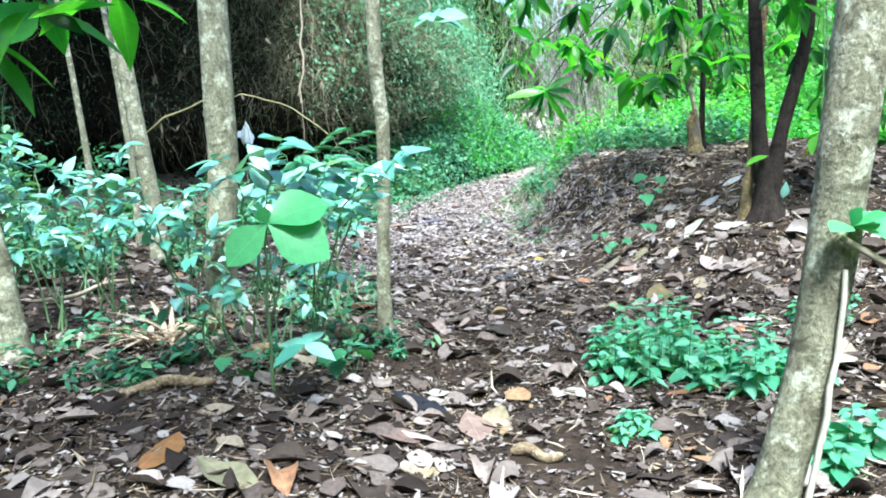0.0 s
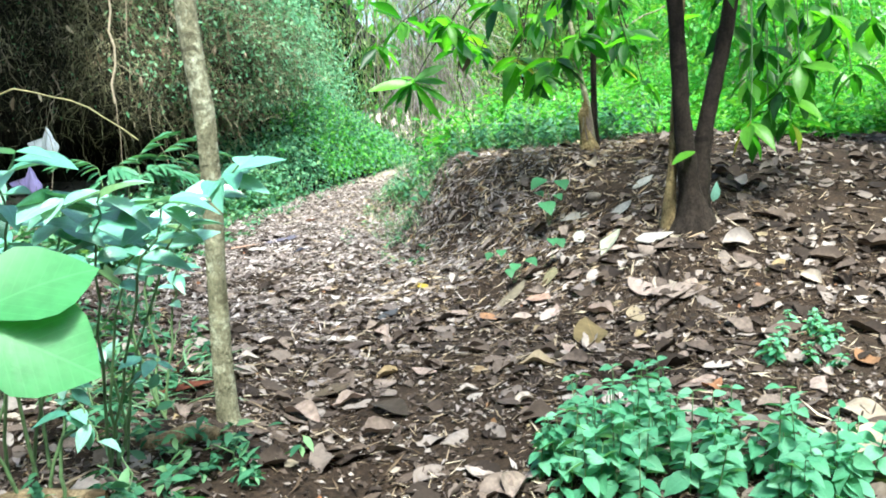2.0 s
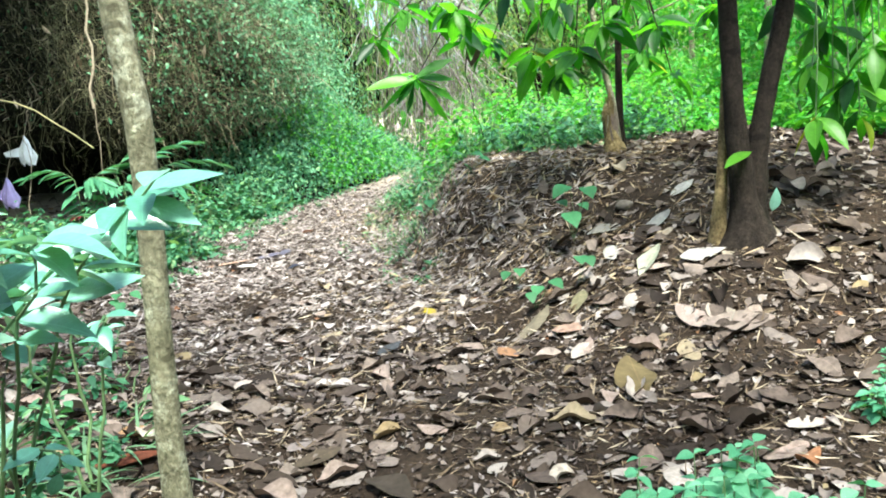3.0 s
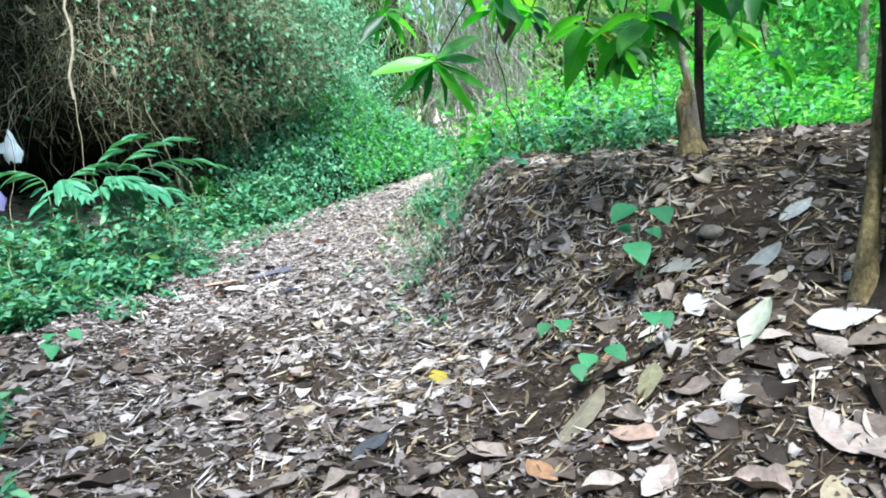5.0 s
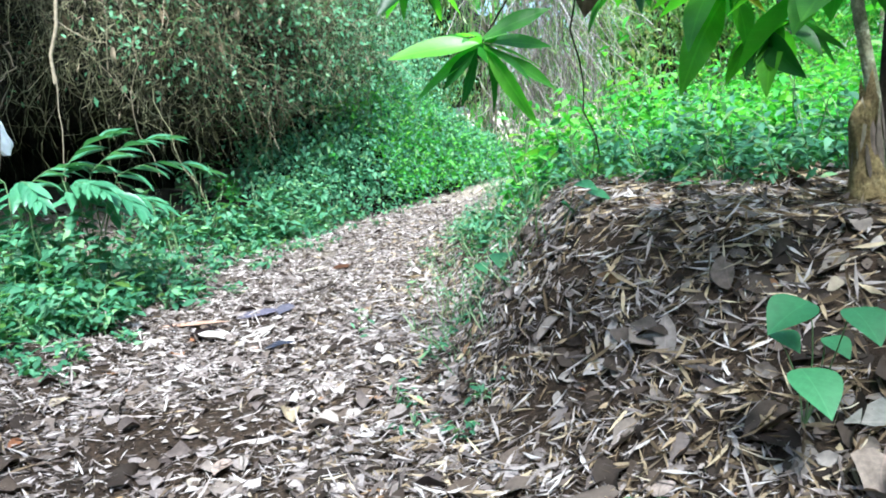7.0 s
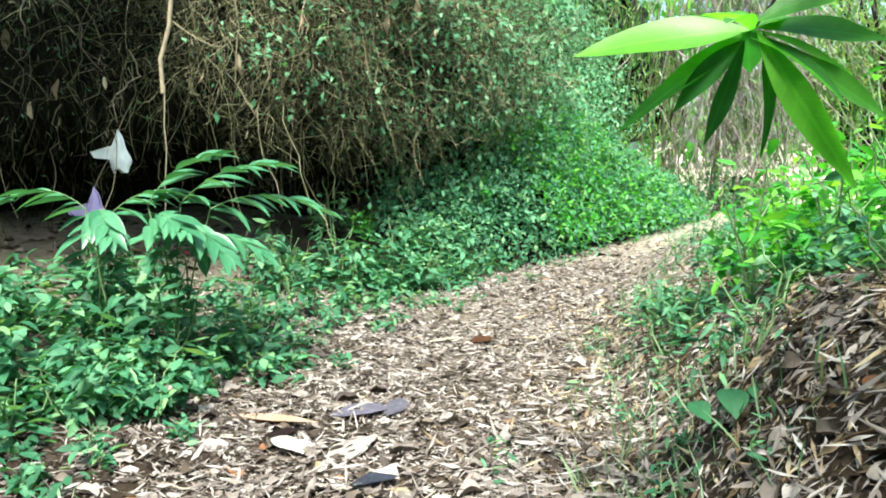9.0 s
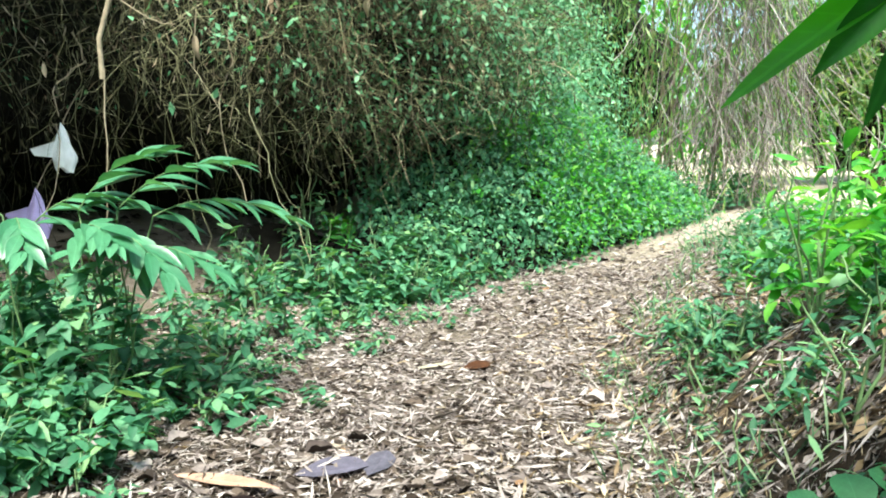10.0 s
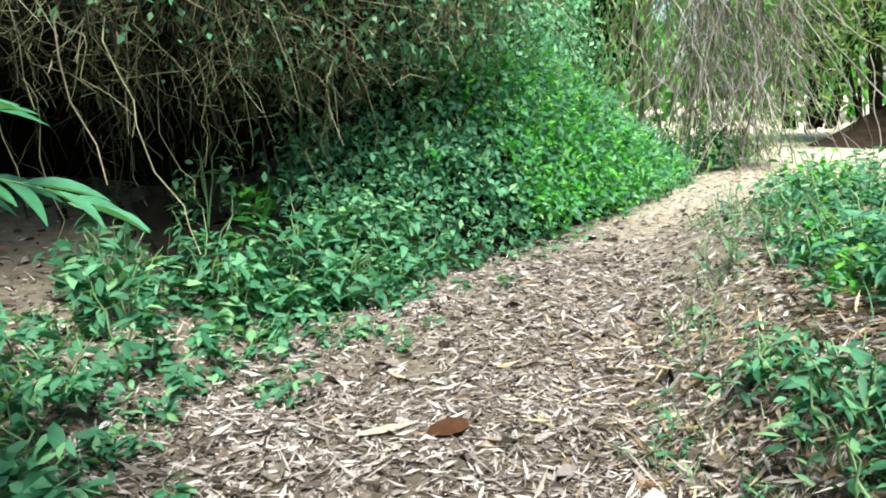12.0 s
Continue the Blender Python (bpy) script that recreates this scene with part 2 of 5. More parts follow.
def leaf_arrays(pos, way, up, length, width, rows=2, droop=0.15, fold=0.12, wide_at=0.42, curl=0.0):
    """Pointed leaves with a midrib fold. pos is the leaf's base, way its direction, up its upper face."""
    n = len(pos)
    way = unit(way)
    side = unit(np.cross(way, up))
    up = np.cross(side, way)
    s = np.linspace(0, 1, rows + 2)[1:-1]
    w = np.sin(np.pi * s ** (math.log(0.5) / math.log(wide_at)))
    length, width = np.broadcast_to(length, n)[:, None, None], np.broadcast_to(width, n)[:, None, None]
    droop, fold = np.broadcast_to(droop, n)[:, None, None], np.broadcast_to(fold, n)[:, None, None]
    curl = np.broadcast_to(curl, n)[:, None, None]

    def at(sv, lat, lift):
        return (pos[:, None] + way[:, None] * length * sv[None, :, None] * (1 - 0.12 * np.abs(droop))
                + side[:, None] * width * lat[None, :, None]
                + up[:, None] * (length * (-droop * sv[None, :, None] ** 2) + width * fold * lift[None, :, None] + length * curl * np.sin(sv * 7)[None, :, None] * lat[None, :, None]))
    zero = np.zeros(rows)
    ring = np.stack([at(s, -w / 2, w), at(s, zero, zero), at(s, w / 2, w)], 2).reshape(n, rows * 3, 3)
    ends = at(np.array([0.0, 1.0]), np.zeros(2), np.zeros(2))
    verts = np.concatenate([ends[:, :1], ring, ends[:, 1:]], 1)
    f = [(0, 2, 1), (0, 3, 2)]
    for r in range(rows - 1):
        o = 1 + 3 * r
        for c in (0, 1):
            f += [(o + c, o + c + 1, o + c + 4), (o + c, o + c + 4, o + c + 3)]
    o = 1 + 3 * (rows - 1)
    f += [(o, o + 1, o + 3), (o + 1, o + 2, o + 3)]
    k = rows * 3 + 2
    faces = (np.arange(n)[:, None, None] * k + np.array(f)[None]).reshape(-1, 3)
    return verts.reshape(-1, 3), faces


def withered_blades(count, rows=7, cols=5):
    """Curled, uneven dead leaves of length 1 along x, each one different."""
    r2 = np.random.default_rng(23)
    u, v = np.meshgrid(np.linspace(0, 1, rows), np.linspace(-1, 1, cols), indexing="ij")
    blades = []
    for _ in range(count):
        w = np.sin(np.pi * np.clip(u, 0.03, 0.985) ** r2.uniform(0.7, 1.1)) ** 0.8 * r2.uniform(0.20, 0.36)
        w = w * (1 + 0.10 * np.sin(u * r2.uniform(5, 11) + r2.uniform(0, 6)) * np.abs(v) + 0.035 * r2.normal(0, 1, u.shape) * np.abs(v))
        y = v * w + r2.normal(0, 0.06) * np.sin(u * 3)
        z = r2.normal(0.10, 0.20) * v ** 2 * w * 2 + r2.normal(0, 0.10) * (u - 0.4) ** 2 * 2 + r2.normal(0, 0.06) * np.sin(u * 5 + 1) * v + r2.normal(0, 0.025) * np.sin(u * 9) + r2.normal(0, 0.006, u.shape)
        z -= np.quantile(z, 0.15)
        z *= r2.choice([0.5, 0.8, 1.2])
        blades.append(np.stack([u - 0.5, y, z], -1).reshape(-1, 3))
    i = (np.arange(rows - 1)[:, None] * cols + np.arange(cols - 1)[None]).ravel()
    quads = np.stack([i, i + cols, i + cols + 1, i + 1], -1)
    return blades, quads


BLADES, BLADE_FACES = withered_blades(32, 8)


def dead_leaves(name, mat, pos, way, up, size):
    way = unit(way)
    side = unit(np.cross(up, way))
    up = np.cross(way, side)
    which = rng.integers(0, len(BLADES), len(pos))
    vs, fs, o = [], [], 0
    for k, b in enumerate(BLADES):
        m = which == k
        b = b[None] * size[m][:, None, None]
        vv = pos[m][:, None] + b[..., :1] * way[m][:, None] + b[..., 1:2] * side[m][:, None] + b[..., 2:] * up[m][:, None]
        n, kk = vv.shape[:2]
        vs.append(vv.reshape(-1, 3))
        fs.append((np.arange(n)[:, None, None] * kk + BLADE_FACES[None]).reshape(-1, 4) + o)
        o += n * kk
    return mesh_from(name, np.concatenate(vs), np.concatenate(fs), mat)


def leaves(name, mat, *args, **kw):
    v, f = leaf_arrays(*args, **kw)
    return mesh_from(name, v, f, mat)


def tubes(name, mat, paths, radii, sides=4):
    """Round stems: paths n x k x 3, radii n x k."""
    paths = np.asarray(paths, float)
    n, k, _ = paths.shape
    radii = np.broadcast_to(radii, (n, k))
    d = unit(np.gradient(paths, axis=1))
    ref = np.where(np.abs(d[..., 2:3]) > 0.9, np.array([1.0, 0, 0]), np.array([0, 0, 1.0]))
    a1 = unit(np.cross(d, ref))
    a2 = np.cross(d, a1)
    th = np.arange(sides) * 2 * np.pi / sides
    v = paths[:, :, None] + radii[:, :, None, None] * (np.cos(th)[:, None] * a1[:, :, None] + np.sin(th)[:, None] * a2[:, :, None])
    i = np.arange(n)[:, None, None] * k * sides
    j = np.arange(k - 1)[None, :, None] * sides
    c = np.arange(sides)[None, None]
    c2 = (c + 1) % sides
    f = np.stack([i + j + c, i + j + c2, i + j + sides + c2, i + j + sides + c], -1).reshape(-1, 4)
    return mesh_from(name, v.reshape(-1, 3), f, mat)


def bend(p0, p1, k=8, sag=(0, 0, 0), wobble=0.0):
    s = np.linspace(0, 1, k)[:, None]
    p = np.asarray(p0) * (1 - s) + np.asarray(p1) * s + np.asarray(sag) * (4 * s * (1 - s))
    if wobble:
        p[1:-1] += rng.normal(0, wobble, (k - 2, 3))
    return p


def smooth01(v):
    v = np.clip(v, 0, 1)
    return v * v * (3 - 2 * v)


# ---- ground ----
def ground_z(x, y):
    x, y = np.asarray(x, float), np.asarray(y, float)
    z = -0.14 + 0.06 * smooth01((5.5 - y) / 4) + 0.15 * smooth01((0.1 - x) / 0.7) * smooth01((8.5 - y) / 2.5)
    z = z + 0.16 * smooth01((y - 13) / 6)                                # the path climbs a little
    middle = 0.15 * np.sin(y * 0.35) + 2.4 * smooth01((y - 14.5) / 9)   # the path's middle line
    z = z + 0.12 * smooth01((middle - 0.75 - x) / 0.8) + 0.62 * smooth01((middle - 1.6 - x) / 5.0) * smooth01((y - 3) / 8)
    foot = 1.15 + 1.4 * smooth01((7.2 - y) / 3.0) + 0.1 * np.sin(y * 1.7) + 2.2 * smooth01((y - 14.5) / 8)
    steep = 2.4 - 1.3 * smooth01((y - 7.5) / 2.5)
    high = 0.98 * smooth01((y - 4.0) / 5.6) - 0.62 * smooth01((y - 10.6) / 4.5) - 0.25 * smooth01((y - 16) / 5)
    z = z + high * smooth01((x - foot) / steep) - 0.35 * smooth01((x - 4.2) / 4) * smooth01((y - 5) / 4) * smooth01((17 - y) / 4)
    far = smooth01((np.hypot(x, y - 8) - 40) / 60)
    return z * (1 - far) + 0.1 * far


def rough_z(x, y):
    x, y = np.asarray(x, float), np.asarray(y, float)
    w = 0.018 * np.sin(x * 5.1 + 2.3 * np.sin(y * 2.3)) * np.sin(y * 4.3 + 2.7 * np.sin(x * 1.9)) + 0.007 * np.sin(x * 9.3 + 2 * np.sin(y * 5.1)) * np.sin(y * 8.7 + 2 * np.sin(x * 6.3))
    return ground_z(x, y) + w


def on_ground(x, y, lift=0.0):
    return np.stack([x, y, rough_z(x, y) + lift], -1)


def ground_normal(x, y):
    e = 0.05
    gx = (ground_z(x + e, y) - ground_z(x - e, y)) / (2 * e)
    gy = (ground_z(x, y + e) - ground_z(x, y - e)) / (2 * e)
    return unit(np.stack([-gx, -gy, np.ones_like(gx)], -1))


def build_ground():
    def axis(lo, hi, step, far):
        inner = np.arange(lo, hi + 1e-6, step)
        out = np.geomspace(step, far, 26)
        return np.concatenate([(lo - out)[::-1], inner, hi + out])
    xs, ys = axis(-6, 7, 0.07, 900), axis(0.5, 22, 0.07, 900)
    X, Y = np.meshgrid(xs, ys)
    v = np.stack([X, Y, rough_z(X, Y)], -1).reshape(-1, 3)
    ny, nx = X.shape
    i = (np.arange(ny - 1)[:, None] * nx + np.arange(nx - 1)[None]).ravel()
    f = np.stack([i, i + 1, i + nx + 1, i + nx], -1)
    ob = new("ground", mesh_from("ground", v, f, MAT_GROUND))
    return tagged(ob, "dark forest soil strewn with dead leaves and a trodden path", "ground", kind="structure")


ground = build_ground()


# ---- plant tools ----
def gz(x, y):
    return float(ground_z(x, y))


def trunk_mesh(points, radii, mat, sides=16, lumps=0.07, k=40):
    p = np.asarray(points, float)
    s = np.linspace(0, len(p) - 1, k)
    path = np.stack([np.interp(s, np.arange(len(p)), p[:, c]) for c in range(3)], -1)
    for _ in range(2):
        path[1:-1] = (path[:-2] + 2 * path[1:-1] + path[2:]) / 4
    r = np.interp(s, np.arange(len(p)), radii)
    me = tubes("trunk", mat, path[None], r[None], sides)
    co = np.empty(len(me.vertices) * 3, np.float32)
    me.vertices.foreach_get("co", co)
    co = co.reshape(k, sides, 3)
    lump = 1 + lumps * np.array([[noise.noise(Vector((math.cos(6.283 * c / sides) * 1.4, math.sin(6.283 * c / sides) * 1.4, path[i, 2] * 5 + path[i, 0] * 3))) for c in range(sides)] for i in range(k)])
    co = path[:, None] + (co - path[:, None]) * lump[..., None]
    me.vertices.foreach_set("co", co.astype(np.float32).ravel())
    me.update()
    return me


def one_leaf(name, mat, ratio, rows=5, droop=0.2, fold=0.12, wide_at=0.45, curl=0.0):
    """A leaf of length 1 along x, its upper face along z, with a short stalk."""
    z = np.zeros((1, 3))
    v, f = leaf_arrays(z, np.array([[1.0, 0, 0]]), np.array([[0, 0, 1.0]]), 1.0, ratio, rows=rows, droop=droop, fold=fold, wide_at=wide_at, curl=curl)
    return mesh_from(name, v, f, mat)


def leaf_piece(parent, me, pos, way, up, size, name="leaf", label=""):
    way = unit(np.asarray(way, float))
    side = unit(np.cross(np.asarray(up, float), way))
    up = np.cross(way, side)
    m = Matrix.Identity(4)
    for r in range(3):
        m[r][0], m[r][1], m[r][2], m[r][3] = way[r] * size, side[r] * size, up[r] * size, pos[r]
    return part(name, me, parent, label, m)


def stem_part(parent, path, r0, r1, mat, name="stem", sides=6):
    path = np.asarray(path)
    return part(name, tubes(name, mat, path[None], np.linspace(r0, r1, len(path))[None], sides), parent)


def whorl(parent, centre, shapes, n, size, tilt=-0.4, lean=(0, 0, 0), spread=0.35):
    """Leaves that radiate from a shoot's end and hang."""
    start = rng.uniform(0, 6.283)
    for i in range(n):
        a = start + i * 2.4 + rng.normal(0, 0.25)
        way = np.array([math.cos(a), math.sin(a), tilt + rng.normal(0, spread)]) + np.array(lean)
        up = np.array([0, 0, 1.0]) + rng.normal(0, 0.25, 3)
        if abs(unit(way) @ unit(up)) > 0.93:
            up = np.array([math.cos(a), math.sin(a), 0.6])
        pos = np.array(centre) + rng.normal(0, 0.025, 3) + np.array([0, 0, 0.02 * i / n])
        leaf_piece(parent, shapes[int(rng.integers(len(shapes)))], pos, way, up, size * rng.uniform(0.65, 1.15))


def crown_leaves(centre, size, n, length, mat, rows=1, ratio=0.42):
    """Leaves in uneven clumps through a crown."""
    clumps = max(6, n // 60)
    c = rng.normal(0, 0.45, (clumps, 3)) * np.array(size) + np.array(centre)
    which = rng.integers(0, clumps, n)
    pos = c[which] + rng.normal(0, 0.16, (n, 3)) * np.mean(size)
    way = rng.normal(0, 1, (n, 3)) + np.array([0, 0, -0.5])
    up = rng.normal(0, 0.6, (n, 3)) + np.array([0, 0, 1.0])
    ln = length * rng.uniform(0.6, 1.2, n)
    return leaves("crown", mat, pos, way, up, ln, ln * ratio, rows=rows, droop=rng.uniform(0, 0.3, n))


def tree(loc, points, radii, mat, label, crown=None, limbs=0, leaf_mat=None, leaf_len=0.2, leaf_n=2500, name="tree", group="", lumps=0.07):
    t = thing(name, loc, label, "tree", group)
    part("trunk", trunk_mesh(points, radii, mat, lumps=lumps), t)
    if crown:
        centre, size = crown
        top = np.array(points[-1], float)
        for i in range(limbs):
            end = np.array(centre) + rng.normal(0, 0.4, 3) * np.array(size)
            start = top - np.array([0, 0, 0.5 * i / max(1, limbs)])
            stem_part(t, bend(start, end, 8, (0, 0, 0.2), 0.04), radii[-1] * 0.8, 0.012, mat, "limb", 7)
        part("crown", crown_leaves(centre, size, leaf_n, leaf_len, leaf_mat or MAT_LEAF), t)
    return t


def bush(loc, size, n, length, mat, label, name="bush", group="", ratio=0.45, stems=4, category="bush", low=0.02):
    """A bush of leafy shoots: every shoot carries its leaves in pairs along it."""
    t = thing(name, loc, label, category, group)
    sx, sy, sz = size
    for i in range(stems):
        a = rng.uniform(0, 6.283)
        end = (math.cos(a) * sx * 0.6, math.sin(a) * sy * 0.6, sz * rng.uniform(0.6, 0.95))
        stem_part(t, bend((0, 0, -0.05), end, 6, (0, 0, 0.1 * sz), 0.02), 0.006 + 0.004 * sz, 0.003, MAT_STEM, "stem", 5)
    shoots = max(8, n // 14)
    a, r = rng.uniform(0, 6.283, shoots), np.sqrt(rng.uniform(0, 1, shoots))
    tops = rng.uniform(0.45, 1.0, shoots) * (1 - 0.35 * r ** 2) * sz
    foot = np.stack([np.cos(a) * r * sx * 0.75, np.sin(a) * r * sy * 0.75, np.zeros(shoots)], -1)
    head = np.stack([np.cos(a) * r * sx, np.sin(a) * r * sy, tops], -1) + rng.normal(0, 0.06, (shoots, 3)) * sx
    which = rng.integers(0, shoots, n)
    s = rng.uniform(0.12, 1, n) ** 0.75
    pos = foot[which] * (1 - s[:, None]) + head[which] * s[:, None] + rng.normal(0, 0.02, (n, 3)) * (1 + sz)
    gx, gy = ground_z(pos[:, 0] + loc[0], pos[:, 1] + loc[1]), loc[2]
    pos[:, 2] = np.maximum(pos[:, 2] + (gx - gy) * (1 - s), gx - gy + low)
    b = rng.uniform(0, 6.283, n)
    way = np.stack([np.cos(b), np.sin(b), rng.normal(-0.1, 0.4, n)], -1)
    up = rng.normal(0, 0.35, (n, 3)) + np.array([0, 0, 1.0])
    ln = length * rng.uniform(0.5, 1.3, n)
    part("foliage", leaves("foliage", mat, pos, way, up, ln, ln * ratio, rows=2, droop=rng.uniform(0, 0.35, n), fold=rng.uniform(0, 0.25, n)), t)
    return t


FROND_BROAD = one_leaf("frond_broad", MAT_LEAF_FROND, 0.42, 6, 0.25, 0.15, 0.45)
BROAD = [one_leaf("broad", MAT_LEAF_BIG, 0.8, 6, d, 0.10, 0.55, c) for d, c in ((0.15, 0.02), (0.3, 0.0), (0.05, 0.04))]
LONG = [one_leaf("long", MAT_LEAF_DARK, 0.34, 6, d, f, 0.5, c) for d, f, c in ((0.15, 0.15, 0.02), (0.35, 0.2, 0.0), (0.05, 0.3, 0.04), (0.5, 0.1, -0.03))]
NARROW = [one_leaf("narrow", MAT_LEAF_NEAR, w, 8, d, f, 0.5, c) for w, d, f, c in ((0.27, 0.12, 0.12, 0.03), (0.25, 0.25, 0.25, 0.0), (0.17, 0.04, 0.2, 0.05), (0.16, 0.3, 0.1, -0.04))]
OVAL = [one_leaf("oval", MAT_LEAF_SHEEN, 0.5, 5, d, f, 0.42) for d, f in ((0.15, 0.1), (0.3, 0.2), (0.0, 0.25))]
HEART = one_leaf("heart", MAT_HEART, 0.82, 8, 0.3, 0.14, 0.42)
HERB = [one_leaf("herb", MAT_LEAF_NETTLE, 0.62, 4, d, f, 0.38) for d, f in ((0.2, 0.15), (0.4, 0.1), (0.05, 0.3))]
FROND = [one_leaf("frond", MAT_LEAF_FROND, 0.3, 5, d, f, 0.45) for d, f in ((0.2, 0.2), (0.35, 0.15), (0.08, 0.3))]

# ---- the trees beside the path ----
# the crowns lie above the view, added to shade the ground near the start
tree_a = tree((-0.475, 5.5, gz(-0.475, 5.5) - 0.06), [(0, 0, 0), (0, 0, 0.08), (0.01, 0, 0.35), (0.05, 0, 0.8), (0.09, 0, 1.2), (0.12, 0, 1.6), (0.10, 0, 1.95), (0.12, 0, 2.4), (0.2, 0.1, 3.6), (0.27, 0.2, 6.0)],
              (0.078, 0.058, 0.051, 0.048, 0.048, 0.05, 0.05, 0.05, 0.045, 0.035), MAT_BARK, "slender grey-brown tree trunk with pale lichen beside the path", ((0.2, -0.6, 7.2), (2.2, 2.2, 1.3)), 6, leaf_n=1300)
tree((-1.8, 5.9, gz(-1.8, 5.9) - 0.06), [(0, 0, 0), (0.01, 0, 0.1), (0.04, 0, 0.5), (0.16, 0, 1.2), (0.2, 0, 2.0), (0.24, 0, 2.6), (0.3, 0, 4.0), (0.35, 0, 6.5)],
     (0.17, 0.135, 0.122, 0.118, 0.115, 0.112, 0.09, 0.06), MAT_BARK, "straight pale grey tree trunk among low shrubs", ((-0.2, -1.2, 7.6), (2.4, 2.2, 1.4)), 6, leaf_n=1300)
tree_c = tree((1.2, 2.76, gz(1.2, 2.76) - 0.06), [(0, 0, 0), (0.03, 0, 0.1), (0.18, 0, 0.62), (0.25, 0, 1.05), (0.30, 0, 1.45), (0.36, 0, 1.85), (0.6, 0.1, 3.4), (0.8, 0.1, 6.0)],
              (0.112, 0.092, 0.086, 0.09, 0.096, 0.1, 0.08, 0.05), MAT_BARK, "leaning grey-brown tree trunk with mottled peeling bark", ((0.9, -0.6, 7.0), (2.4, 2.2, 1.3)), 6, leaf_n=1400)
stem_part(tree_c, bend((0.075, -0.115, 0.0), (0.245, -0.105, 1.0), 10, (0.02, 0, 0), 0.004), 0.014, 0.010, MAT_CLIMBER, "climbing_stem")
stem_part(tree_c, bend((0.23, -0.1, 1.12), (0.48, -0.32, 0.93), 6, (0, 0, 0.0), 0.003), 0.012, 0.017, MAT_TWIG, "broken_branch", 8)
for way, size in (((-0.7, -0.4, 0.1), 0.12), ((0.9, -0.3, -0.15), 0.22), ((0.4, -0.5, 0.35), 0.13), ((0.1, -0.3, 0.8), 0.08), ((0.8, 0.2, 0.3), 0.13)):
    leaf_piece(tree_c, BROAD[0], (0.26, -0.12, 1.16), way, (0, -0.4, 1), size)

# slim trunk at the clip's left rim and one behind the shrubs
tree((-2.95, 4.95, gz(-2.95, 4.95) - 0.05), [(0, 0, 0), (0.0, 0, 0.3), (-0.02, 0, 0.8), (-0.12, 0, 1.4), (-0.3, 0, 2.4), (-0.5, 0, 5)], (0.13, 0.1, 0.095, 0.09, 0.085, 0.05), MAT_BARK, "crooked grey tree trunk in shade")
tree((-3.4, 9.0, gz(-3.4, 9.0) - 0.05), [(0, 0, 0), (0.02, 0, 0.5), (-0.03, 0, 1.2), (-0.1, 0, 2.4), (-0.1, 0, 5)], (0.13, 0.1, 0.095, 0.09, 0.06), MAT_BARK, "brown tree trunk in front of the thicket")

# dark tree with several stems on the mound's near side
DX, DY = 3.07, 7.02
D0 = gz(DX, DY) - 0.05
dark = thing("tree", (DX, DY, D0), "dark many-stemmed tree with drooping glossy green leaves", "tree")
part("trunk", trunk_mesh([(0, 0, 0), (0, 0, 0.1), (-0.02, 0, 0.3), (-0.05, 0, 0.6), (-0.07, 0, 1.1), (-0.09, 0, 1.7), (-0.1, 0, 2.6), (-0.2, 0.2, 4.2)], (0.19, 0.14, 0.09, 0.072, 0.062, 0.058, 0.05, 0.03), MAT_BARK_DARK, 14, 0.18), dark)
part("trunk", trunk_mesh([(0.06, 0.03, 0), (0.06, 0.03, 0.2), (0.1, 0.04, 0.55), (0.22, 0.06, 1.0), (0.36, 0.07, 1.45), (0.43, 0.07, 1.75), (0.5, 0.1, 2.6), (0.7, 0.2, 4)], (0.13, 0.095, 0.07, 0.06, 0.06, 0.055, 0.045, 0.03), MAT_BARK_DARK, 14, 0.18), dark)
part("trunk", trunk_mesh([(-0.17, 0.1, 0.0), (-0.15, 0.1, 0.2), (-0.11, 0.1, 0.5), (-0.05, 0.1, 1.1), (0.03, 0.1, 1.8), (0.1, 0.1, 3)], (0.07, 0.05, 0.036, 0.033, 0.03, 0.02), MAT_STUMP, 10), dark)
for wx, wy, wz, n in ((0.75, 0.2, 1.35, 7), (1.0, 0.5, 1.15, 7), (0.55, 0.05, 1.1, 5), (0.65, -0.05, 1.7, 7), (1.25, 0.3, 1.6, 6), (0.45, -0.1, 0.75, 5), (0.3, 0.0, 1.95, 6),
                      (-0.35, 0.25, 1.95, 6), (-0.75, 0.3, 2.05, 7), (-1.15, 0.1, 2.15, 6), (0.9, -0.3, 2.0, 7), (0.1, -0.25, 2.1, 6), (1.5, 0.6, 1.9, 7), (1.35, -0.1, 1.1, 5), (0.75, 0.1, 0.85, 4), (-1.6, 0.4, 2.15, 6), (1.7, 0.0, 2.2, 6), (0.9, 0.9, 1.9, 7), (1.9, 1.0, 1.7, 7), (0.2, 0.9, 2.3, 6), (-0.5, 1.0, 2.35, 7), (-1.3, 1.2, 2.45, 7), (2.3, 0.6, 2.1, 7), (0.95, 0.1, 0.75, 4), (1.2, 0.2, 1.3, 6), (-0.9, 0.7, 2.3, 7), (1.0, 1.4, 2.4, 7), (1.9, 1.6, 2.5, 7), (-2.0, 0.9, 2.35, 6), (0.85, -0.15, 1.2, 6), (1.1, -0.2, 1.5, 7), (0.7, -0.1, 1.0, 5), (1.5, 0.2, 1.35, 7), (0.6, 0.3, 1.55, 6), (1.9, 0.3, 1.5, 7), (1.3, 0.5, 0.95, 5)):
    top = (wx * 0.35 + 0.15, wy * 0.3, max(wz + 0.6, rng.uniform(2.4, 3.3)))
    bough = stem_part(dark, bend(top, (wx, wy, wz), 7, (0.12 * np.sign(wx), 0, 0.08), 0.01), 0.007, 0.004, MAT_STEM, "branch")
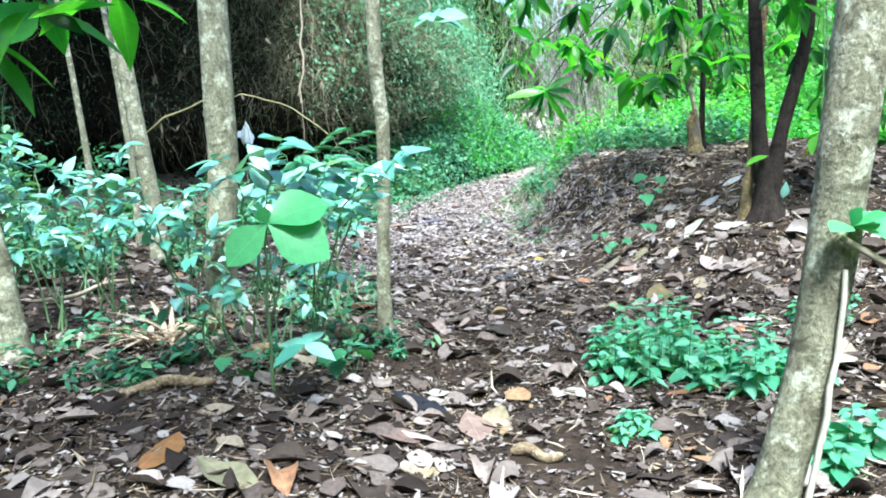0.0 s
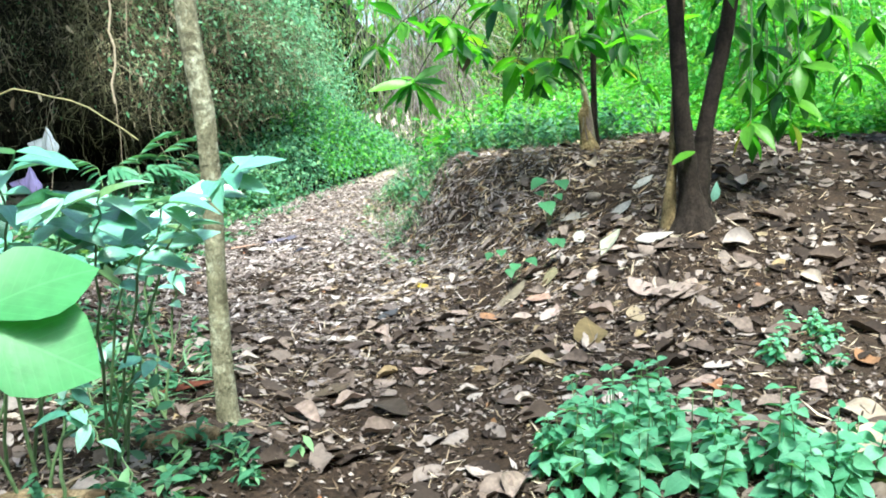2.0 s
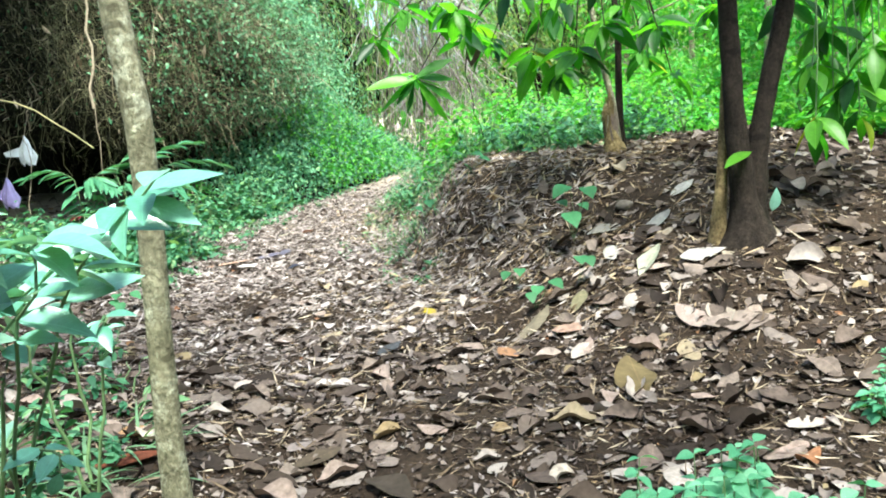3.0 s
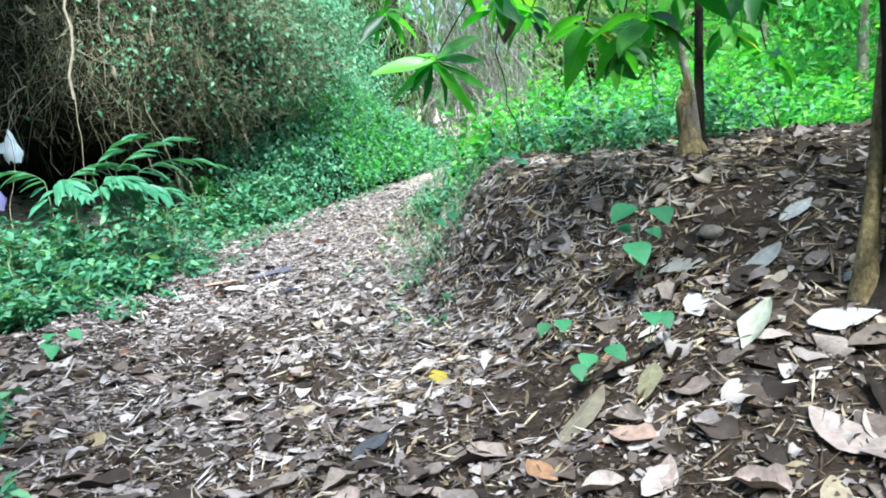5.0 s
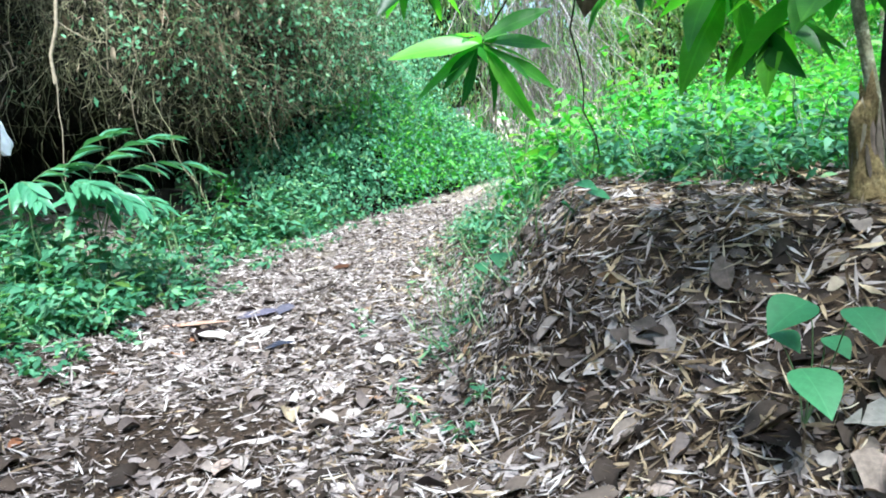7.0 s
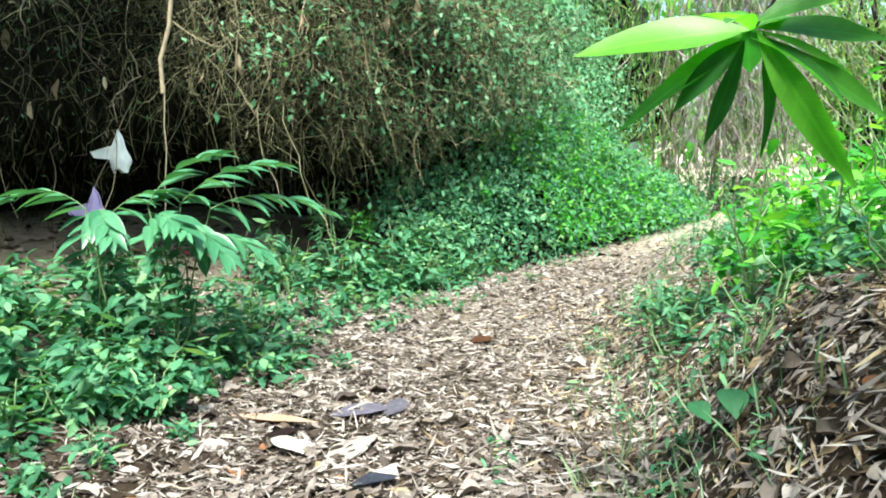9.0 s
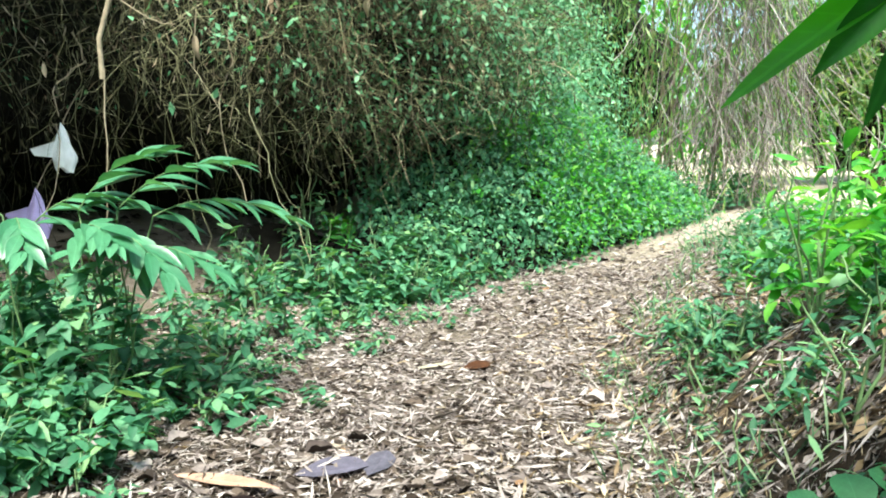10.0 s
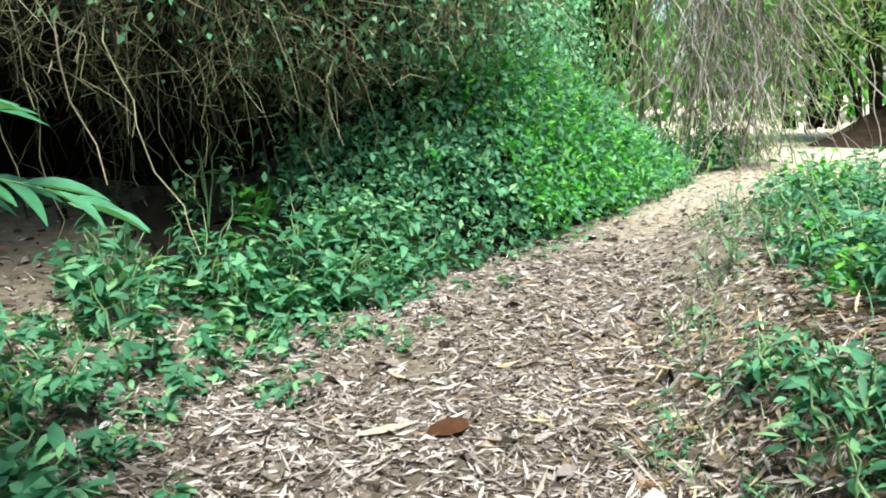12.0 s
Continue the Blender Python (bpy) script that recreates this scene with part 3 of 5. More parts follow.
    whorl(bough, (wx, wy, wz), LONG, n + 1, 0.31, -0.7)
# unseen crown, added overhead to darken the mound's near side
part("crown", crown_leaves((0.3, -0.4, 4.3), (1.7, 1.6, 0.8), 600, 0.3, MAT_LEAF, 1, 0.36), dark)
leaf_piece(dark, LONG[0], (-0.02, -0.1, 0.62), (-0.75, -0.3, -0.1), (0, -0.3, 1), 0.28)
leaf_piece(dark, OVAL[0], (0.1, -0.12, 0.22), (0.1, -0.3, 0.9), (0, -1, 0.3), 0.16)

# young large-leaved tree on the mound's crest, with a broken stump at its foot
YX, YY = 3.28, 9.45
Y0 = gz(YX, YY) - 0.04
young = thing("young_tree", (YX, YY, Y0), "young tree with long hanging green leaves on the mound", "tree")
part("trunk", trunk_mesh([(0.06, 0, 0), (0.05, 0, 0.3), (0.07, 0, 0.7), (0.1, 0, 1.2), (0.05, 0, 1.9), (-0.1, 0, 2.8)], (0.05, 0.038, 0.033, 0.03, 0.026, 0.02), MAT_BARK_DARK, 10), young)
part("trunk", trunk_mesh([(0, -0.05, 0), (-0.03, -0.05, 0.5), (-0.12, -0.05, 0.95), (-0.2, -0.05, 1.6), (-0.3, -0.1, 2.6)], (0.045, 0.032, 0.028, 0.024, 0.016), MAT_BARK, 10), young)
for wx, wy, wz, n, size in ((1.92, 9.5, 2.05, 7, 0.36), (2.38, 9.05, 1.80, 7, 0.38), (2.58, 8.55, 1.76, 9, 0.40), (2.62, 9.1, 1.62, 7, 0.36),
                            (3.0, 8.9, 1.95, 6, 0.36), (3.3, 9.2, 2.15, 7, 0.34), (3.9, 10.0, 1.75, 7, 0.36), (4.1, 9.8, 1.5, 5, 0.32), (3.7, 9.4, 2.05, 6, 0.36), (2.2, 10.3, 2.2, 7, 0.36), (1.2, 10.5, 2.2, 6, 0.38), (2.9, 10.0, 2.2, 6, 0.34), (1.7, 8.9, 2.2, 7, 0.34), (2.1, 8.6, 2.3, 7, 0.34), (2.6, 8.2, 2.3, 7, 0.34), (3.2, 8.5, 2.3, 7, 0.34), (1.3, 9.3, 2.3, 7, 0.36), (2.2, 9.7, 2.0, 7, 0.34), (1.8, 10.0, 2.4, 7, 0.36), (3.5, 8.9, 1.9, 7, 0.34), (2.75, 9.3, 2.25, 7, 0.34), (4.3, 9.3, 2.1, 7, 0.34)):
    end = np.array([wx - YX, wy - YY, wz - Y0])
    top = np.array([-0.1 if wx < YX else 0.05, 0, rng.uniform(1.9, 2.7)])
    bough = stem_part(young, bend(top, end, 9, (0, 0, 0.22), 0.008), 0.013, 0.005, MAT_BARK_DARK, "branch")
    whorl(bough, end, LONG, n + 3, size, -0.4)
near_tip = np.array([1.52 - YX, 10.2 - YY, 1.75 - Y0])
bough = stem_part(young, bend((-0.1, 0, 2.3), near_tip, 10, (0, 0.1, 0.3), 0.008), 0.014, 0.005, MAT_BARK_DARK, "branch")
for way, up, size, k in (((-1.0, -0.1, -0.02), (0, -0.75, 0.65), 0.54, 0), ((-0.78, 0.1, -0.55), (-0.3, -0.7, 0.5), 0.50, 2), ((-0.6, -0.1, -0.5), (0.3, -0.6, 0.6), 0.30, 1), ((0.22, 0.0, -0.95), (0.5, -0.8, 0.1), 0.40, 3),
                         ((0.50, -0.15, -0.9), (-0.5, -0.8, 0.1), 0.56, 2), ((1.0, 0.0, -0.05), (0, -0.7, 0.7), 0.42, 0), ((0.8, -0.2, -0.4), (0, -0.4, 1), 0.36, 1), ((0.2, 0.8, -0.1), (0, 0, 1), 0.40, 0),
                         ((-0.4, 0.7, 0.2), (0, -0.2, 1), 0.38, 1), ((0.6, 0.6, 0.3), (0, -0.2, 1), 0.36, 0), ((-0.3, -0.6, 0.15), (0, 0, 1), 0.30, 1), ((0.9, 0.4, -0.25), (0, -0.3, 1), 0.44, 0), ((-0.9, 0.3, 0.25), (0, -0.8, 0.6), 0.40, 1), ((0.7, -0.1, 0.3), (0, -0.8, 0.6), 0.42, 0), ((-0.3, 0.1, -0.9), (0.2, -0.9, 0.1), 0.34, 2), ((0.85, 0.1, -0.55), (0, -0.7, 0.7), 0.50, 2)):
    leaf_piece(bough, NARROW[k], near_tip + rng.normal(0, 0.015, 3), way, up, size)
leaf_piece(young, one_leaf("withered", MAT_DRY_ONE, 0.55, 5, 0.5, 0.5, 0.45, 0.1), (1.94 - YX, 9.5 - YY, 2.02 - Y0), (0.1, 0.05, -1), (0, -1, 0), 0.26, "withered_leaf", "withered red-brown leaf")
stem_part(young, bend((1.9 - YX, 9.5 - YY, 1.95 - Y0), (2.0 - YX, 9.6 - YY, 1.12 - Y0), 8, (-0.05, 0, 0), 0.012), 0.005, 0.004, MAT_BARK_DARK, "twig")

stump = thing("tree_stump", (3.2, 9.36, gz(3.2, 9.36) - 0.04), "broken pale stump with peeling brown bark on the mound", "stump")
part("trunk", trunk_mesh([(0.02, 0, 0), (0, 0, 0.12), (-0.02, 0, 0.28), (-0.03, 0, 0.42), (-0.02, 0, 0.5)], (0.10, 0.07, 0.06, 0.05, 0.028), MAT_STUMP, 14, 0.7), stump)
for i in range(9):
    a = i * 2.3
    v = unit(np.array([math.cos(a), math.sin(a), 0]))
    leaf_piece(stump, one_leaf("bark_strip", MAT_DRY_ONE, 0.2, 4, 0.08, -0.25, 0.5), v * 0.075 + np.array([0, 0, 0.02 + 0.03 * i]), v * -0.02 + np.array([0, 0, 1.0]), v, rng.uniform(0.22, 0.36), "bark_strip")

for i in range(6):
    v = unit(np.array([math.cos(i * 1.1), math.sin(i * 1.1), 0]))
    leaf_piece(stump, one_leaf("splinter", MAT_STUMP, 0.22, 4, 0.05, -0.3, 0.35), v * 0.032 + np.array([0, 0, 0.38]), v * 0.12 + np.array([0, 0, 1.0]), v, rng.uniform(0.12, 0.28), "splinter")

# ---- plants close to the start ----
sap = thing("sapling", (-0.98, 3.95, gz(-0.98, 3.95)), "single-stemmed sapling with large round bright green leaves", "sapling")
S0 = np.array(sap.matrix_basis.translation)
stem_part(sap, bend((0, 0, -0.03), np.array([-0.86, 3.72, 1.06]) - S0, 10, (-0.02, 0, 0), 0.004), 0.010, 0.006, MAT_STEM)
for way, size in (((-0.72, -0.25, -0.62), 0.29), ((0.92, -0.15, -0.5), 0.36), ((0.85, 0.25, 0.38), 0.34), ((-0.2, 0.5, 0.25), 0.14), ((-0.1, -0.2, 0.5), 0.10)):
    leaf_piece(sap, BROAD[int(rng.integers(3))], np.array([-0.86, 3.72, 1.06]) - S0, way, (0, -0.75, 0.8), size)
stem_part(sap, bend(np.array([-0.98, 3.95, 0.2]) - S0, np.array([-0.75, 3.75, 0.42]) - S0, 6), 0.006, 0.004, MAT_STEM)
for way in ((-0.6, -0.4, -0.2), (0.7, -0.4, -0.2), (0.2, 0.5, 0.1), (-0.5, 0.3, 0)):
    leaf_piece(sap, OVAL[0], np.array([-0.75, 3.75, 0.42]) - S0, way, (0, -0.3, 1), 0.2)


def leafy_shrub(base, shoots, label, shapes, size, gap=0.09, group="", bare=0.3):
    """Arching shoots with leaves set along them."""
    x, y = base
    t = thing("shrub", (x, y, gz(x, y)), label, "shrub", group)
    o = np.array([x, y, gz(x, y)])
    for end in shoots:
        foot = np.array([rng.normal(0, 0.06), rng.normal(0, 0.06), -0.03])
        path = bend(foot, np.array(end) - o, 12, (rng.normal(0, 0.04), 0.05, 0.24), 0.014)
        shoot = stem_part(t, path, 0.008, 0.003, MAT_STEM)
        length = np.linalg.norm(np.diff(path, axis=0), axis=1).sum()
        n = int(length * 0.8 / gap)
        for i in range(n):
            s = min(1.0, max(0.2, bare + (1 - bare) * i / max(1, n - 1) + rng.normal(0, 0.03)))
            q = s * 11
            k = min(10, int(q))
            p = path[k] * (k + 1 - q) + path[k + 1] * (q - k)
            d = unit(path[k + 1] - path[k])
            b = rng.uniform(0, 6.283)
            side = unit(np.cross(d, np.array([math.cos(b) * 0.5, math.sin(b) * 0.5, 1.0]))) * (1 if i % 2 else -1)
            way = side + d * 0.7 + np.array([0, -0.15, rng.normal(-0.25, 0.25)])
            leaf_piece(shoot, shapes[int(rng.integers(len(shapes)))], p, way, np.array([0, -0.25, 1.0]) + rng.normal(0, 0.25, 3), size * rng.uniform(0.6, 1.15))
    return t


for base, shoots, size, gap, bare, label in (
        ((-0.95, 5.0), ((-0.15, 4.45, 1.36), (-0.42, 4.35, 1.24), (-0.62, 4.3, 1.30), (-0.5, 4.75, 1.12)), 0.21, 0.085, 0.58, "arching shrub with pale blue-green oval leaves"),
        ((-1.25, 5.0), ((-0.87, 4.38, 1.46), (-0.75, 4.35, 1.30), (-1.3, 4.45, 1.38), (-1.15, 4.95, 1.1)), 0.21, 0.085, 0.58, "arching shrub with pale blue-green oval leaves"),
        ((-0.85, 5.6), ((-0.6, 5.4, 0.8), (-0.95, 5.3, 0.95), (-0.8, 5.7, 0.95)), 0.14, 0.10, 0.5, "low shrub with blue-green leaves near a trunk"),
        ((-1.5, 5.25), ((-1.15, 5.1, 0.62), (-1.75, 5.05, 0.7), (-1.6, 5.5, 0.7)), 0.13, 0.08, 0.4, "low shrub with green leaves beside a trunk"),
        ((-2.05, 5.75), ((-1.62, 5.25, 1.18), (-1.85, 5.15, 1.02), (-2.15, 5.15, 1.28), (-1.55, 5.5, 0.85), (-2.2, 5.5, 0.9)), 0.15, 0.05, 0.42, "spreading shrub with small blue-green leaves"),
        ((-2.65, 5.85), ((-2.4, 5.1, 1.35), (-2.75, 5.2, 1.5), (-2.2, 5.2, 1.0), (-2.7, 5.2, 0.95), (-2.35, 5.8, 1.5)), 0.15, 0.05, 0.42, "spreading shrub with small blue-green leaves"),
        ((-3.0, 5.75), ((-2.95, 5.4, 1.6), (-3.2, 5.5, 1.25), (-2.8, 5.5, 1.2), (-3.4, 5.9, 1.4), (-3.1, 5.4, 0.8)), 0.15, 0.05, 0.42, "spreading shrub with small blue-green leaves")):
    leafy_shrub(base, shoots, label, OVAL, size, gap, bare=bare)
leafy_shrub((-3.2, 6.6), [(-2.8, 6.3, 0.9), (-3.6, 6.3, 1.1), (-3.3, 6.9, 1.3), (-2.7, 6.9, 0.8), (-3.9, 6.8, 0.9)], "shaded shrub with blue-green leaves", OVAL, 0.17, 0.075)

# leafy boughs that hang in from trees beside the walk
# this tree's crown is out of view, placed so its shadow covers the foreground
side_tree = tree((-2.5, 3.0, gz(-2.5, 3.0) - 0.05), [(0, 0, 0), (0, 0, 0.4), (0.05, 0, 1.2), (0.1, 0, 2.2), (0.2, 0, 4.0)], (0.11, 0.09, 0.08, 0.07, 0.04), MAT_BARK, "leaning tree with large overhanging green leaves", ((1.4, -1.4, 4.7), (1.3, 1.0, 0.6)), 5, leaf_len=0.25, leaf_n=900)
O = np.array(side_tree.matrix_basis.translation)
for end, n, size in (((-1.72, 3.6, 2.16), 8, 0.40), ((-1.42, 3.7, 2.20), 7, 0.42), ((-1.95, 3.5, 1.98), 6, 0.34)):
    bough = stem_part(side_tree, bend((0.1, 0, 2.3), np.array(end) - O, 8, (0, 0, 0.15), 0.01), 0.015, 0.006, MAT_BARK, "branch")
    whorl(bough, np.array(end) - O, LONG + BROAD[:1], n, size, -0.3)
A0 = np.array(tree_a.matrix_basis.translation)
end = np.array([0.04, 4.7, 2.10]) - A0
bough = stem_part(tree_a, bend((0.18, 0.0, 2.5), end, 7, (0.1, 0, 0.1), 0.01), 0.012, 0.005, MAT_BARK, "branch")
whorl(bough, end, OVAL, 8, 0.27, -0.35)


def herb_patch(cx, cy, rx, ry, n, tall, label, size=0.11):
    t = thing("herb", (cx, cy, gz(cx, cy)), label, "herb")
    for i in range(n):
        a, r = rng.uniform(0, 6.283), math.sqrt(rng.uniform(0, 1))
        x, y = math.cos(a) * r * rx, math.sin(a) * r * ry
        g = gz(cx + x, cy + y) - gz(cx, cy)
        h = tall * rng.uniform(0.4, 1.12) * (1 - 0.35 * r)
        top = np.array([x + rng.normal(0, 0.03), y + rng.normal(0, 0.03) - 0.02, g + h])
        shoot = stem_part(t, bend((x, y, g - 0.02), top, 5), 0.004, 0.002, MAT_STEM, "stem", 5)
        for k in range(5):
            s = 1 - 0.2 * k
            p = np.array([x, y, g]) * (1 - s) + top * s
            b = k * 1.57 + rng.normal(0, 0.3)
            for sign in (1, -1):
                leaf_piece(shoot, HERB[int(rng.integers(3))], p, (sign * math.cos(b), sign * math.sin(b), 0.1 - 0.1 * k), np.array([0, 0, 1.0]) + rng.normal(0, 0.32, 3), size * (0.6 + 0.16 * k) * rng.uniform(0.8, 1.2))
    return t


herb_patch(1.25, 4.4, 0.42, 0.42, 54, 0.50, "dense patch of soft green nettle-like herbs", 0.095)
herb_patch(1.75, 4.1, 0.32, 0.3, 26, 0.36, "patch of soft green herbs on dead leaves")
herb_patch(1.6, 3.05, 0.25, 0.25, 14, 0.28, "few green herbs beside a trunk")
herb_patch(0.85, 3.55, 0.16, 0.14, 7, 0.12, "small green herb seedlings among dead leaves", 0.07)
herb_patch(2.75, 5.35, 0.35, 0.3, 16, 0.16, "low sparse herbs on dead leaves", 0.07)
for x, y, h in ((-1.55, 4.55, 0.2), (-0.75, 4.6, 0.22), (-2.1, 4.3, 0.22), (-1.2, 4.45, 0.18), (-0.35, 4.95, 0.2), (-2.6, 4.7, 0.25), (-0.95, 5.3, 0.25), (-1.9, 4.0, 0.16), (-2.7, 4.2, 0.2), (-0.6, 5.0, 0.28), (-2.3, 5.2, 0.3), (-1.65, 5.0, 0.25)):
    bush((x, y, gz(x, y)), (0.24, 0.24, h), 70, 0.085, MAT_LEAF, "low blue-green seedlings over dead leaves", name="ground_plant", group="seedlings near the start", category="plant", stems=2)
for base, shoots, size in (
        ((-1.05, 4.55), ((-0.8, 4.4, 0.42), (-1.2, 4.3, 0.5), (-0.95, 4.7, 0.52)), 0.12),
        ((-1.5, 4.6), ((-1.25, 4.4, 0.55), (-1.7, 4.4, 0.5), (-1.4, 4.75, 0.6)), 0.13),
        ((-0.85, 5.05), ((-0.65, 4.85, 0.5), (-0.95, 4.9, 0.62)), 0.12)):
    leafy_shrub(base, shoots, "low spreading shrub with blue-green leaves", OVAL, size, 0.08, "low shrubs near the sapling", 0.4)


# ---- thicket of dry vines ----
FACE = np.array([(-17.0, 10.5), (-10.0, 13.4), (-5.0, 15.2), (-2.6, 16.1), (-1.0, 17.1), (-0.2, 18.6), (0.4, 21.0), (1.2, 24.0), (3.6, 25.6), (4.6, 29.0)])


def along(s, pts):
    """A place at each share s of a line's length, and the way to its right-hand side."""
    d = np.concatenate([[0], np.cumsum(np.linalg.norm(np.diff(pts, axis=0), axis=1))])
    q = s * d[-1]
    both = [np.stack([np.interp(q + o, d, pts[:, 0]), np.interp(q + o, d, pts[:, 1])], -1) for o in (-0.4, 0.0, 0.4)]
    t = unit(both[2] - both[0])
    return both[1], np.stack([t[:, 1], -t[:, 0]], -1)


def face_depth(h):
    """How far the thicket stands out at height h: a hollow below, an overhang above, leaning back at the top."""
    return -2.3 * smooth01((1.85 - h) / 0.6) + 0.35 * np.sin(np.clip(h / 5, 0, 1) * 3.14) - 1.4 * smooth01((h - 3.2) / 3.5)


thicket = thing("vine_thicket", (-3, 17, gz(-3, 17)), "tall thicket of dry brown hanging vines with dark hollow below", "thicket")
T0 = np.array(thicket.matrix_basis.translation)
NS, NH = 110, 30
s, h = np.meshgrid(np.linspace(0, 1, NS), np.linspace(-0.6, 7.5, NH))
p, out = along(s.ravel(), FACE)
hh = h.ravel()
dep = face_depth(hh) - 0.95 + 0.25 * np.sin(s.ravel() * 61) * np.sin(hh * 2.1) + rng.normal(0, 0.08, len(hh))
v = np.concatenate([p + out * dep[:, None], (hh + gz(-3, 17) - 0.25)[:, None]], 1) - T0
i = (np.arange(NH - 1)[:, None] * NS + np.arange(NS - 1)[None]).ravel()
# backing sheet behind the vines that stands in for the dark depth
part("shade_sheet", mesh_from("shade_sheet", v, np.stack([i, i + 1, i + NS + 1, i + NS], -1), MAT_SHADE), thicket)


CLUMP_S, CLUMP_H, CLUMP_D = rng.uniform(0, 1, 620), rng.uniform(0, 7, 620), rng.normal(0.05, 0.5, 620)


def face_points(n, lo, hi, s0, s1, spread=0.3, clumped=0.75):
    s, h = rng.uniform(s0, s1, n), rng.uniform(lo, hi, n)
    inside = np.flatnonzero((CLUMP_S > s0) & (CLUMP_S < s1) & (CLUMP_H > lo) & (CLUMP_H < hi))
    pick = rng.choice(inside, n)
    use = rng.uniform(0, 1, n) < clumped
    s = np.where(use, CLUMP_S[pick] + rng.normal(0, 0.009, n), s)
    h = np.where(use, CLUMP_H[pick] + rng.normal(0, 0.3, n), h)
    extra = np.where(use, CLUMP_D[pick], 0)
    p, out = along(s, FACE)
    dep = face_depth(h) + extra + rng.normal(-0.1, spread, n) + 0.3 * np.sin(s * 61) * np.sin(h * 2.1)
    base = ground_z(p[:, 0], p[:, 1]) * 0 + gz(-3, 17) - 0.25
    return np.concatenate([p + out * dep[:, None], (base + h)[:, None]], 1), out


def strands(n, lo, hi, s0, s1, length, hang, radius, k=7, spread=0.3, wob=0.05):
    start, out = face_points(n, lo, hi, s0, s1, spread)
    d = rng.normal(0, 1, (n, 3)) * np.array([1, 0.6, 0.8]) * (1 - hang) + np.array([0, 0, -1.0]) * hang
    d = unit(d) * (rng.uniform(0.4, 1.0, n) * length)[:, None]
    q = np.linspace(0, 1, k)[None, :, None]
    P = start[:, None] + d[:, None] * q + np.array([0, 0, -0.35 * length]) * q ** 2 * rng.uniform(0, 1, (n, 1, 1)) + np.cumsum(rng.normal(0, wob, (n, k, 3)), 1)
    low = ground_z(P[..., 0], P[..., 1]) + 0.02
    P[..., 2] = np.maximum(P[..., 2], low)
    r = radius * rng.uniform(0.4, 1.4, (n, 1)) * np.linspace(1.1, 0.7, k)[None]
    return P - T0, r


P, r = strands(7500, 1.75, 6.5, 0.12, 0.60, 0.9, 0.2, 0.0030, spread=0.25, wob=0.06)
tagged(part("tangled_vines", tubes("tangled_vines", MAT_VINE_SHADED, P, r, 3), thicket), kind="stuff")
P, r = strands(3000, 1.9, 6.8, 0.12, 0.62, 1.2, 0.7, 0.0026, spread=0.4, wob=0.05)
tagged(part("hanging_vines", tubes("hanging_vines", MAT_VINE_SHADED, P, r, 3), thicket), kind="stuff")
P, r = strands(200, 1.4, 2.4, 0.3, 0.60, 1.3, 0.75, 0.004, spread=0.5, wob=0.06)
tagged(part("hanging_vines", tubes("hanging_vines", MAT_VINE_SHADED, P, r, 3), thicket), kind="stuff")
# lighter vine copy towards the path: light on this stretch is in its colour
for count, first in ((900, 0.42), (1700, 0.47), (2600, 0.505)):
    P, r = strands(count, 1.5, 6.5, first, 0.62, 0.85, 0.05, 0.0034, spread=0.3, wob=0.07)
    tagged(part("tangled_vines", tubes("tangled_vines", MAT_VINE_LIT, P + np.array([0.08, -0.2, 0.0]), r, 3), thicket), kind="stuff")
P, r = strands(260, 1.7, 4.6, 0.47, 0.56, 1.2, 0.75, 0.004, k=9, spread=0.3, wob=0.06)
tagged(part("draped_vines", tubes("draped_vines", MAT_VINE_LIT, P + np.array([0.15, -0.4, 0.0]), r, 3), thicket), kind="stuff")
P, r = strands(110, 1.8, 5.5, 0.25, 0.58, 1.6, 0.6, 0.007, k=9, spread=0.45)
for one, rad in zip(P, r):
    part("dry_branch", tubes("dry_branch", MAT_TWIG, one[None], rad[None], 5), thicket)
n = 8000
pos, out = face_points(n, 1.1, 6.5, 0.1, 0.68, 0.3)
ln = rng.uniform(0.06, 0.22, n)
tagged(part("dry_leaves", leaves("dry_leaves", MAT_LEAF_DRY_SHADED, pos - T0, rng.normal(0, 0.5, (n, 3)) + np.array([0, 0, -1.0]), rng.normal(0, 1, (n, 3)), ln, ln * 0.16, rows=1), thicket), kind="stuff")
n = 2600
pos, out = face_points(n, 1.9, 6.5, 0.3, 0.62, 0.35)
ln = rng.uniform(0.025, 0.085, n)
tagged(part("green_leaves", leaves("green_leaves", MAT_LEAF, pos - T0, rng.normal(0, 0.8, (n, 3)) + np.array([0, 0, -0.6]), rng.normal(0, 0.6, (n, 3)) + np.array([0.2, -0.6, 0.7]), ln, ln * 0.45, rows=1), thicket), kind="stuff")
n = 3000
pos, out = face_points(n, 1.7, 6.5, 0.44, 0.61, 0.35)
ln = rng.uniform(0.05, 0.16, n)
tagged(part("dry_leaves", leaves("dry_leaves", MAT_STRAW, pos - T0 + np.array([0.06, -0.15, 0]), rng.normal(0, 0.6, (n, 3)) + np.array([0, 0, -0.9]), rng.normal(0, 1, (n, 3)), ln, ln * 0.13, rows=1), thicket), kind="stuff")
# larger dead leaves that hang in it
HUNG = [mesh_from("dead_leaf", b * np.array([1, 0.55, 0.8]), BLADE_FACES, MAT_HUNG) for b in BLADES[:10]]
pos, out = face_points(46, 1.6, 3.9, 0.36, 0.64, 0.15)
